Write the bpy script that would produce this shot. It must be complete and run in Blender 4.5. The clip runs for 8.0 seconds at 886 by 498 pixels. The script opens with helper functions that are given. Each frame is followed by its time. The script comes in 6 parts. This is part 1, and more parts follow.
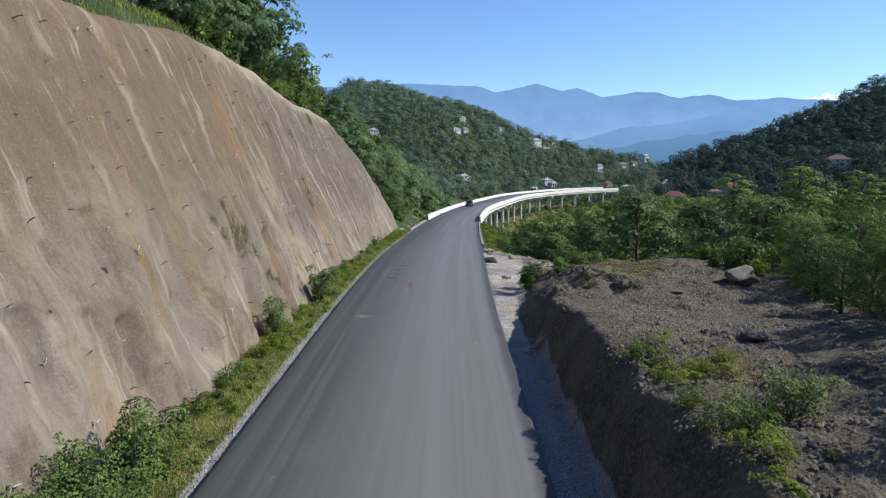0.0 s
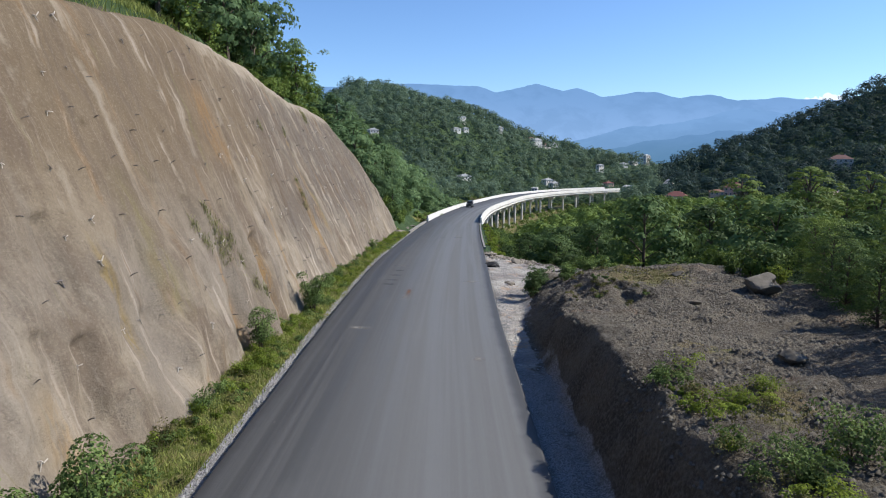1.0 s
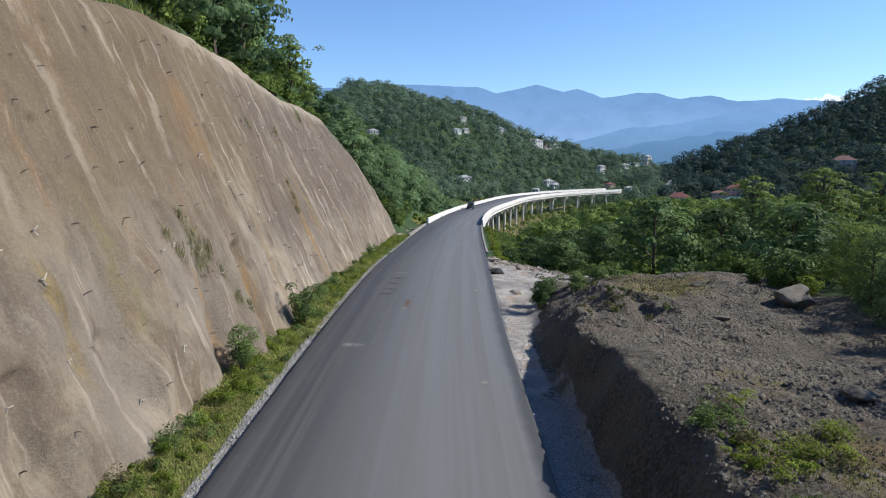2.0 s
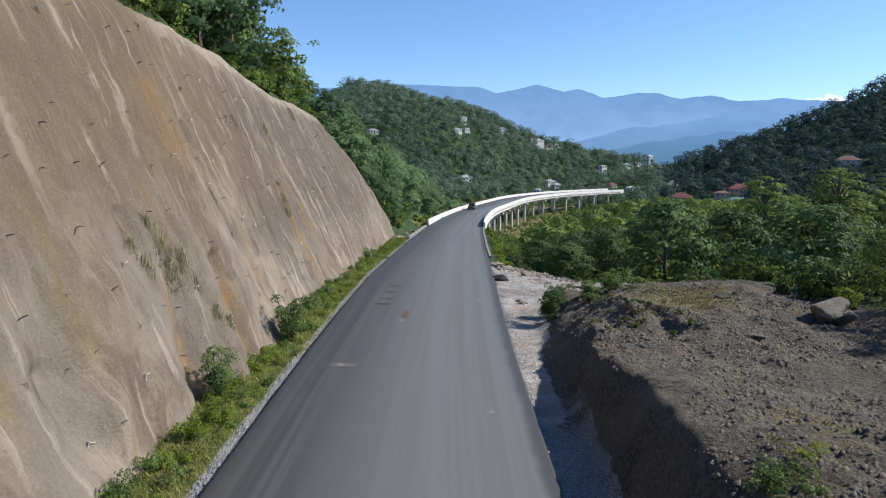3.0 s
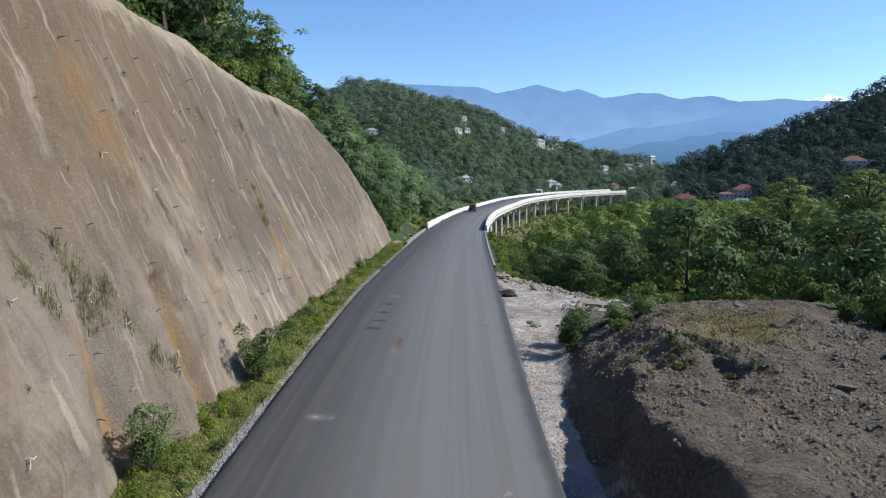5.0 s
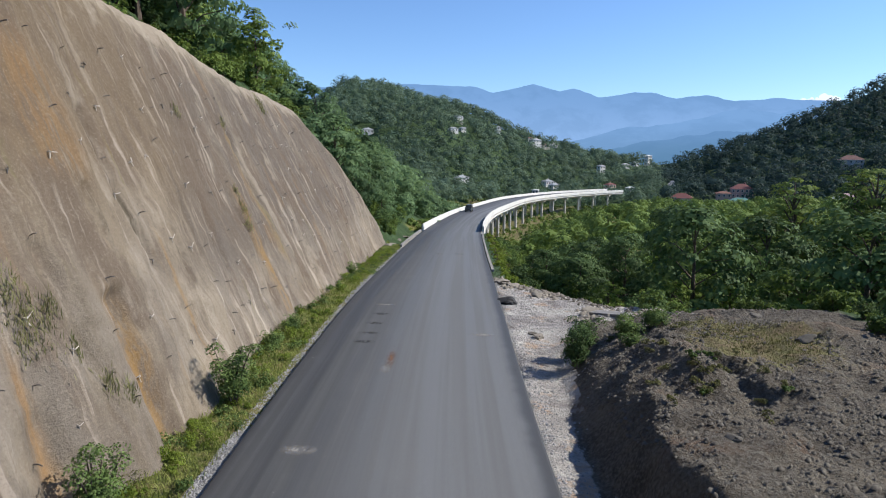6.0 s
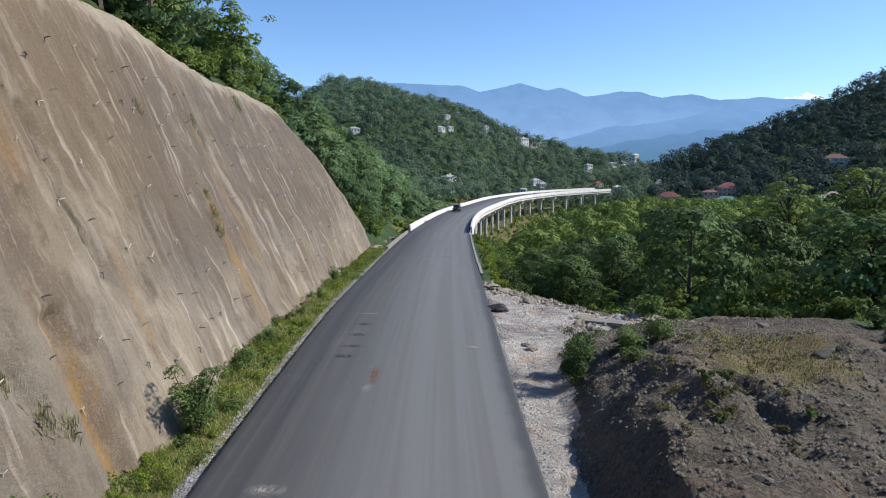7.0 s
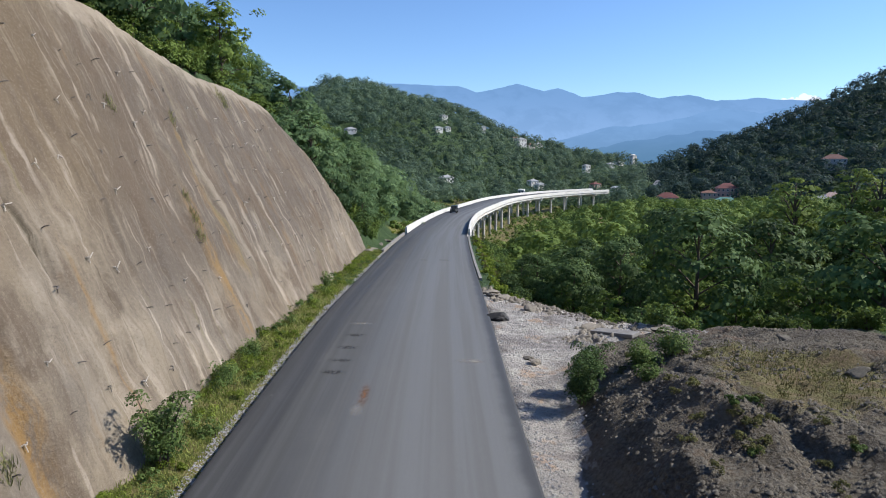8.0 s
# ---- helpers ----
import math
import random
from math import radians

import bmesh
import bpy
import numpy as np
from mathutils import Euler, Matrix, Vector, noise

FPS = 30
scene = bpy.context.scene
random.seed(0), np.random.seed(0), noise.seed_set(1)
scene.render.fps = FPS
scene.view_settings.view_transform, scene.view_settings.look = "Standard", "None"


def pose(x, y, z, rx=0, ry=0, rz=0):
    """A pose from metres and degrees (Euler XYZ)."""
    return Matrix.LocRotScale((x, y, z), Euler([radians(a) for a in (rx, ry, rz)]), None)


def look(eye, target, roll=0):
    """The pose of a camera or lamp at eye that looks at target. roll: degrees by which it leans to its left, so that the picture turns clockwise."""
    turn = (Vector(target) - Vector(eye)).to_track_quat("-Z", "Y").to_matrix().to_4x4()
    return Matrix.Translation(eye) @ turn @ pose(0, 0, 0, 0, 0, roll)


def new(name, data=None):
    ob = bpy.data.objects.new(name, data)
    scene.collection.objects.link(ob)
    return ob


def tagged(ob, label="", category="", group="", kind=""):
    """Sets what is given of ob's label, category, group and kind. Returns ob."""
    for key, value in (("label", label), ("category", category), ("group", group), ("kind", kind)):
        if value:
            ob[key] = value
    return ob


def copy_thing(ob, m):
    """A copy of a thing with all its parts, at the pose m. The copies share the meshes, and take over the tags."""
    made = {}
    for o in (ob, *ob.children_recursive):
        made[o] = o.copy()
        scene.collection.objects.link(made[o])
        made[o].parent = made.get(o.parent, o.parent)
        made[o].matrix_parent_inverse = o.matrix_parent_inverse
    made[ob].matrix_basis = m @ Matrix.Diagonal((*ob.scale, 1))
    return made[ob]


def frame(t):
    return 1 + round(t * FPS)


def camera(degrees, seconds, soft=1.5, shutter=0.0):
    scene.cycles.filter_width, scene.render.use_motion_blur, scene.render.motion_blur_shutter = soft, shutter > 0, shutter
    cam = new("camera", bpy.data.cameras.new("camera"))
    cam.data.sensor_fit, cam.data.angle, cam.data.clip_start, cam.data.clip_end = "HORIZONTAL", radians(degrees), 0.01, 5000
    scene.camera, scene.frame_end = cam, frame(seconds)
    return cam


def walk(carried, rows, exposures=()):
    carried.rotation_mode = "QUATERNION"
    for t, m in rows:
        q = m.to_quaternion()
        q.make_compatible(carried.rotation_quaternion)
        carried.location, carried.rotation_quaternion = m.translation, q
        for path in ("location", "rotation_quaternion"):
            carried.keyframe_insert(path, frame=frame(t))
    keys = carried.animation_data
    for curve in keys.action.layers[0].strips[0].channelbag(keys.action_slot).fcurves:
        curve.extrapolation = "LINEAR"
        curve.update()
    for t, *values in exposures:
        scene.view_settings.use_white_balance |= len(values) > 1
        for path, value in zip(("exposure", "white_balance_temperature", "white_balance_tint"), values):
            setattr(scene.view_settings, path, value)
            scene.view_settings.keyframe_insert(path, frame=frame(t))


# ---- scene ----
cam = camera(70.4, 8.0, soft=1.05)
PATH = [
    (0, (0.235, -0.126, 10.318), (0.225, 1.854, 10.035), -0.0),
    (0.5, (0.25, 1.192, 10.313), (0.239, 3.171, 10.03), -0.1),
    (1, (0.224, 2.664, 10.313), (0.213, 4.644, 10.03), -0.0),
    (1.5, (0.175, 4.341, 10.311), (0.164, 6.321, 10.031), -0.0),
    (3, (0.067, 9.571, 10.303), (0.054, 11.551, 10.023), -0.0),
    (3.5, (0.023, 11.247, 10.316), (0.012, 13.228, 10.036), -0.0),
    (4, (-0.016, 12.918, 10.323), (-0.028, 14.898, 10.043), 0.1),
    (4.5, (-0.04, 14.498, 10.328), (-0.053, 16.479, 10.048), 0.1),
    (6, (-0.002, 18.824, 10.352), (-0.002, 20.804, 10.071), 0.0),
    (6.5, (0.034, 20.148, 10.371), (0.048, 22.128, 10.088), -0.0),
    (7, (0.057, 21.409, 10.4), (0.096, 23.389, 10.116), -0.1),
    (7.5, (0.097, 22.654, 10.39), (0.147, 24.633, 10.106), -0.0),
    (8, (0.153, 23.891, 10.369), (0.2, 25.87, 10.087), -0.1),
]
walk(cam, [(t, look(eye, target, roll)) for t, eye, target, roll in PATH], [(0.0, 0.4), (8.0, 0.4)])

# ---- light ----
SUN_AZ, SUN_EL = 84.0, 39.5
world = bpy.data.worlds.new("world")
scene.world = world
world.use_nodes = True
wn = world.node_tree
wn.nodes.clear()
sky = wn.nodes.new("ShaderNodeTexSky")
sky.sky_type, sky.sun_disc = "NISHITA", False
sky.sun_elevation, sky.sun_rotation = radians(SUN_EL), radians(SUN_AZ)
sky.air_density, sky.dust_density, sky.ozone_density, sky.altitude = 1.0, 0.0, 5.0, 300
bg = wn.nodes.new("ShaderNodeBackground")
bg.inputs[1].default_value = 0.115
wo = wn.nodes.new("ShaderNodeOutputWorld")
clear = wn.nodes.new("ShaderNodeMix")
clear.data_type, clear.blend_type = "RGBA", "MULTIPLY"
clear.inputs[0].default_value = 1.0
clear.inputs[7].default_value = (0.90, 1.0, 1.15, 1)
wn.links.new(sky.outputs[0], clear.inputs[6])
wn.links.new(clear.outputs[2], bg.inputs[0])
wn.links.new(bg.outputs[0], wo.inputs[0])
sun = new("sun", bpy.data.lights.new("sun", "SUN"))
sun.data.energy, sun.data.angle, sun.data.color = 5.0, radians(0.55), (1.0, 0.94, 0.86)
SUN_DIR = Vector((math.sin(radians(SUN_AZ)) * math.cos(radians(SUN_EL)), math.cos(radians(SUN_AZ)) * math.cos(radians(SUN_EL)), math.sin(radians(SUN_EL))))
sun.matrix_world = look(SUN_DIR * 60, (0, 0, 0))


# ---- materials ----
class Nodes:
    """A small writer for node materials."""

    def __init__(self, name):
        self.m = bpy.data.materials.new(name)
        self.m.use_nodes = True
        self.t = self.m.node_tree
        self.b = self.t.nodes["Principled BSDF"]
        self.out = self.t.nodes["Material Output"]

    def put(self, socket, value):
        if isinstance(value, bpy.types.NodeSocket):
            self.t.links.new(value, socket)
        elif isinstance(value, (tuple, list)) and len(value) == 3 and socket.type == "RGBA":
            socket.default_value = (*value, 1)
        else:
            socket.default_value = value

    def add(self, kind, **inputs):
        n = self.t.nodes.new(kind)
        for key, value in inputs.items():
            self.put(n.inputs[key.replace("_", " ")], value)
        return n

    def coords(self, scale=(1, 1, 1), turn=(0, 0, 0), local=False):
        if local:
            src = self.t.nodes.new("ShaderNodeTexCoord").outputs["Object"]
        else:
            src = self.t.nodes.new("ShaderNodeNewGeometry").outputs["Position"]
        mp = self.add("ShaderNodeMapping", Vector=src)
        mp.inputs["Scale"].default_value = scale
        mp.inputs["Rotation"].default_value = turn
        return mp.outputs[0]

    def noise(self, scale, detail=4.0, rough=0.55, at=None, lo=0.0, hi=1.0):
        n = self.add("ShaderNodeTexNoise", Scale=scale, Detail=detail, Roughness=rough)
        if at is not None:
            self.put(n.inputs["Vector"], at)
        if (lo, hi) == (0.0, 1.0):
            return n.outputs["Fac"]
        return self.ramp(n.outputs["Fac"], lo, hi)

    def ramp(self, value, lo, hi, a=0.0, b=1.0):
        r = self.t.nodes.new("ShaderNodeMapRange")
        r.interpolation_type = "SMOOTHSTEP"
        for key, v in zip(("Value", "From Min", "From Max", "To Min", "To Max"), (value, lo, hi, a, b)):
            self.put(r.inputs[key], v)
        return r.outputs[0]

    def mix(self, fac, a, b, how="MIX"):
        n = self.t.nodes.new("ShaderNodeMix")
        n.data_type, n.blend_type = "RGBA", how
        self.put(n.inputs[0], fac)
        self.put(n.inputs[6], a)
        self.put(n.inputs[7], b)
        return n.outputs[2]

    def math(self, how, a, b=0.0):
        n = self.t.nodes.new("ShaderNodeMath")
        n.operation = how
        self.put(n.inputs[0], a)
        self.put(n.inputs[1], b)
        return n.outputs[0]

    def attribute(self, name):
        n = self.t.nodes.new("ShaderNodeAttribute")
        n.attribute_name = name
        return n.outputs["Fac"]

    def random(self):
        return self.t.nodes.new("ShaderNodeObjectInfo").outputs["Random"]

    def island(self):
        return self.t.nodes.new("ShaderNodeNewGeometry").outputs["Random Per Island"]

    def bump(self, height, strength=0.5, distance=0.02):
        n = self.add("ShaderNodeBump", Height=height, Strength=strength, Distance=distance)
        self.put(self.b.inputs["Normal"], n.outputs[0])

    def done(self, colour, rough=0.9, metal=0.0, spec=0.3):
        self.put(self.b.inputs["Base Color"], colour)
        self.put(self.b.inputs["Roughness"], rough)
        self.put(self.b.inputs["Metallic"], metal)
        self.put(self.b.inputs["Specular IOR Level"], spec)
        return self.m


def plain(name, a, b, scale=3.0, rough=0.8, metal=0.0, bump=0.2, spec=0.3, fine=40.0):
    """Two tones mixed by coarse noise, with fine grain and relief."""
    n = Nodes(name)
    c = n.mix(n.noise(scale, 5, 0.6, n.coords(), 0.3, 0.7), a, b)
    g = n.noise(fine, 3, 0.6, n.coords())
    c = n.mix(n.ramp(g, 0.3, 0.7, 0.0, 0.35), c, tuple(v * 0.6 for v in a))
    n.bump(g, bump, 0.01)
    return n.done(c, rough, metal, spec)


def leaf_material(name, dark, light, hue, through_light=0.35, patch=0.12):
    """Foliage: leaf-to-leaf, plant-to-plant and patchy variation; some light passes through each leaf."""
    n = Nodes(name)
    c = n.mix(n.island(), dark, light)
    c = n.mix(n.math("MULTIPLY", n.random(), 0.75), c, hue)
    c = n.mix(n.noise(patch, 3, 0.5, n.coords(), 0.42, 0.68), c, tuple(0.65 * v for v in dark))
    n.done(c, 0.7, 0.0, 0.12)
    tr = n.add("ShaderNodeBsdfTranslucent", Color=n.mix(0.5, c, light))
    mx = n.add("ShaderNodeMixShader", Fac=through_light)
    n.t.links.new(n.b.outputs[0], mx.inputs[1])
    n.t.links.new(tr.outputs[0], mx.inputs[2])
    n.t.links.new(mx.outputs[0], n.out.inputs[0])
    return n.m


def make_asphalt():
    n = Nodes("asphalt")
    off, run = n.attribute("off"), n.attribute("run")

    def strip(a, b):
        return n.add("ShaderNodeCombineXYZ", X=n.math("MULTIPLY", off, a), Y=n.math("MULTIPLY", run, b)).outputs[0]

    lanes = n.noise(1.0, 4, 0.6, strip(0.9, 0.012), 0.36, 0.64)
    fine_lanes = n.noise(1.0, 3, 0.6, strip(3.5, 0.03), 0.35, 0.7)
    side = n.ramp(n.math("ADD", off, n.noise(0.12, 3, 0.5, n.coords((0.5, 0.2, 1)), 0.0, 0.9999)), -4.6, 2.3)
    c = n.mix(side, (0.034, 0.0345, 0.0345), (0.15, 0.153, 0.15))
    c = n.mix(n.math("MULTIPLY", lanes, 0.35), c, (0.075, 0.077, 0.076))
    c = n.mix(n.math("MULTIPLY", fine_lanes, 0.16), c, (0.17, 0.172, 0.176))
    dust = n.noise(0.35, 5, 0.6, n.coords((1, 0.5, 1)), 0.52, 0.8)
    c = n.mix(n.math("MULTIPLY", dust, 0.25), c, (0.16, 0.157, 0.15))
    # tar-dark borders, the right one broader and ragged
    rag = n.math("MULTIPLY", n.math("SUBTRACT", n.noise(0.6, 5, 0.65, strip(0.6, 1.0)), 0.5), 0.6)
    c = n.mix(n.ramp(n.math("ADD", off, rag), 4.75, 5.35, 0.0, 0.75), c, (0.032, 0.032, 0.033))
    c = n.mix(n.ramp(n.math("ADD", off, rag), -5.5, -5.0, 0.7, 0.0), c, (0.026, 0.026, 0.027))
    grain = n.noise(38.0, 2, 0.5, n.coords())
    c = n.mix(n.ramp(grain, 0.35, 0.65, 0.0, 0.3), c, (0.042, 0.043, 0.045))
    specks = n.noise(1.6, 5, 0.75, n.coords((1, 0.7, 1)), 0.68, 0.74)
    c = n.mix(n.math("MULTIPLY", specks, 0.5), c, (0.24, 0.235, 0.22))
    n.bump(grain, 0.35, 0.012)
    return n.done(c, n.ramp(lanes, 0, 1, 0.62, 0.8), 0.0, 0.35)


def make_shotcrete():
    n = Nodes("shotcrete")
    # stains run down the fall of the slope, bent a little so that none is straight
    pos = n.coords()
    warp = n.t.nodes.new("ShaderNodeTexNoise")
    warp.inputs["Scale"].default_value, warp.inputs["Detail"].default_value = 0.3, 3.0
    n.put(warp.inputs["Vector"], pos)
    moved = n.t.nodes.new("ShaderNodeVectorMath")
    moved.operation = "MULTIPLY_ADD"
    n.put(moved.inputs[0], warp.outputs["Color"])
    moved.inputs[1].default_value = (1.2, 1.2, 1.2)
    n.put(moved.inputs[2], pos)

    def down(z, turn=0.0):
        mp = n.add("ShaderNodeMapping", Vector=moved.outputs[0])
        mp.inputs["Scale"].default_value = (0.06, 1.0, z)
        mp.inputs["Location"].default_value = (turn * 31, turn * 17, turn * 5)
        return mp.outputs[0]

    def lay(c, fac, much, tone):
        return n.mix(n.math("MULTIPLY", fac, much), c, tone)

    spot = n.add("ShaderNodeSeparateXYZ", Vector=moved.outputs[0])
    sy, sz = n.math("SUBTRACT", spot.outputs[1], 0.6), n.math("SUBTRACT", spot.outputs[2], 0.6)

    def zone(y0, y1, y2, y3, z0, z1, z2, z3):
        a = n.math("MULTIPLY", n.ramp(sy, y0, y1), n.ramp(sy, y2, y3, 1.0, 0.0))
        return n.math("MULTIPLY", a, n.math("MULTIPLY", n.ramp(sz, z0, z1), n.ramp(sz, z2, z3, 1.0, 0.0)))

    broad = n.noise(0.16, 5, 0.6, n.coords((1, 1, 0.8)), 0.36, 0.66)
    c = n.mix(broad, (0.268, 0.228, 0.172), (0.185, 0.152, 0.112))
    mottle = n.noise(0.34, 6, 0.62, n.coords((1, 1, 0.7)), 0.42, 0.60)
    c = lay(c, mottle, 0.7, (0.128, 0.106, 0.082))
    grey = n.noise(0.2, 5, 0.6, down(0.45, 21), 0.44, 0.58)
    c = lay(c, grey, 0.5, (0.175, 0.155, 0.132))
    # the old, dark grey-mauve sheet in the middle and the brown one under the lip
    old = n.math("MULTIPLY", zone(46, 53, 88, 104, 1.5, 6.5, 14.0, 20.0), n.noise(0.3, 5, 0.65, down(0.25, 1), 0.26, 0.46))
    c = lay(c, old, 0.86, (0.092, 0.077, 0.064))
    lip = n.math("MULTIPLY", zone(-60, -50, 46, 62, 4.5, 11.5, 30, 40), n.noise(0.3, 5, 0.65, down(0.3, 12), 0.20, 0.44))
    c = lay(c, lip, 0.82, (0.120, 0.087, 0.053))
    # runs of many widths, each broken along its length
    for scale, z, seed, lo, hi, much, tone in (
        (0.4, 0.09, 2, 0.44, 0.58, 0.70, (0.112, 0.085, 0.062)),
        (1.2, 0.05, 3, 0.50, 0.64, 0.60, (0.105, 0.081, 0.060)),
        (2.8, 0.035, 4, 0.53, 0.66, 0.45, (0.098, 0.076, 0.056)),
        (6.5, 0.03, 5, 0.52, 0.66, 0.30, (0.095, 0.074, 0.056)),
        (0.7, 0.07, 6, 0.54, 0.68, 0.45, (0.33, 0.288, 0.228)),
        (2.2, 0.05, 7, 0.56, 0.67, 0.55, (0.36, 0.31, 0.25)),
        (5.0, 0.03, 8, 0.57, 0.69, 0.22, (0.34, 0.295, 0.235)),
        (0.7, 0.06, 9, 0.58, 0.70, 0.40, (0.19, 0.118, 0.058)),
        (1.7, 0.05, 10, 0.60, 0.70, 0.40, (0.15, 0.135, 0.062)),
    ):
        run = n.noise(scale, 4, 0.6, down(z, seed), lo, hi)
        broken = n.noise(0.5, 4, 0.6, n.coords((0.2, 0.9, 0.7), (0, 0, seed)), 0.44, 0.58)
        c = lay(c, n.math("MULTIPLY", run, broken), much, tone)
    # seepage: ochre, rust, moss and lime, and painted groove shade, each with its own reach down the slope
    for where, wide, low, tall, much, tone in (
        (40.3, 0.75, -1, 6.0, 0.9, (0.215, 0.130, 0.048)), (35.4, 0.6, -1, 5.2, 0.85, (0.24, 0.145, 0.066)), (38.3, 1.6, 0, 7.0, 0.7, (0.135, 0.110, 0.078)),
        (58.8, 0.9, 0, 9, 0.7, (0.235, 0.145, 0.055)), (62.0, 0.8, 3, 13, 0.6, (0.20, 0.14, 0.065)), (49.2, 0.22, -1, 5.4, 0.9, (0.44, 0.385, 0.31)), (54.2, 0.22, -1, 3.6, 0.9, (0.44, 0.385, 0.31)),
        (51.6, 0.2, -1, 3.5, 0.8, (0.43, 0.375, 0.30)), (45.4, 0.25, -1, 7.5, 0.6, (0.23, 0.14, 0.055)), (25.4, 0.45, 2.5, 7.5, 0.75, (0.20, 0.145, 0.05)), (41.0, 2.6, 9.5, 15.0, 0.6, (0.20, 0.115, 0.045)),
        (29.5, 1.2, 3, 10, 0.45, (0.15, 0.13, 0.05)), (20.5, 1.0, -1, 3.5, 0.6, (0.33, 0.22, 0.105)), (66.0, 0.35, 0, 8, 0.6, (0.40, 0.35, 0.285)), (70.5, 0.4, 0, 10, 0.55, (0.40, 0.35, 0.285)),
        # dark tones along the washed-out grooves: their shade put into the colour
        (41.7, 0.22, 7.0, 9.4, 1.0, (0.055, 0.046, 0.03)), (44.3, 0.22, 5.5, 9.4, 1.0, (0.06, 0.05, 0.034)), (44.2, 0.25, 8.6, 12.4, 0.9, (0.085, 0.066, 0.046)), (40.5, 0.25, 4.4, 5.6, 1.0, (0.06, 0.048, 0.032)), (34.6, 0.3, 6.4, 8.4, 1.0, (0.06, 0.052, 0.032)), (46.9, 0.2, 2.5, 7.4, 0.8, (0.075, 0.06, 0.042)), (37.7, 0.3, 4.0, 7.6, 0.9, (0.075, 0.064, 0.038)), (49.8, 0.25, 4.5, 11.0, 0.7, (0.08, 0.066, 0.052)), (23.6, 0.5, 4.6, 8.4, 0.7, (0.105, 0.088, 0.068)), (22.8, 0.6, 1.5, 4.6, 0.7, (0.115, 0.095, 0.072)), (20.8, 0.5, 3.0, 5.0, 0.7, (0.11, 0.09, 0.07)),
    ):
        run = n.math("ABSOLUTE", n.math("SUBTRACT", sy, where))
        reach = n.math("MULTIPLY", n.ramp(sz, low, low + 1.0), n.ramp(sz, tall - 1.6, tall + 0.8, 1.0, 0.0))
        seep_shade = n.math("MULTIPLY", n.ramp(run, 0.0, wide, 1.0, 0.0), n.noise(2.6, 5, 0.7, down(0.22, 13 + where), 0.36, 0.58))
        c = lay(c, n.math("MULTIPLY", seep_shade, reach), much, tone)
    # dust and bare mortar along the upper edge
    below = n.math("ADD", n.attribute("below"), n.math("MULTIPLY", n.math("SUBTRACT", n.noise(0.5, 5, 0.7, pos), 0.5), 5.0))
    c = lay(c, n.math("MULTIPLY", n.ramp(below, 0.5, 1.5, 1.0, 0.0), n.ramp(sy, 43, 49)), 0.5, (0.36, 0.31, 0.245))
    # grain of the sprayed mortar, with small pits
    rough = n.noise(8.0, 6, 0.72, n.coords((1, 1, 1.2)))
    c = n.mix(n.ramp(rough, 0.50, 0.70, 0.0, 0.22), c, (0.36, 0.31, 0.245))
    c = n.mix(n.ramp(rough, 0.30, 0.48, 0.4, 0.0), c, (0.085, 0.067, 0.05))
    specks = n.noise(3.2, 5, 0.72, pos, 0.62, 0.72)
    c = lay(c, specks, 0.55, (0.085, 0.067, 0.05))
    h = n.math("ADD", n.math("MULTIPLY", rough, 0.9), n.math("MULTIPLY", n.noise(2.4, 6, 0.7, pos), 0.9))
    n.bump(h, 0.65, 0.11)
    return n.done(c, 0.95, 0.0, 0.15)


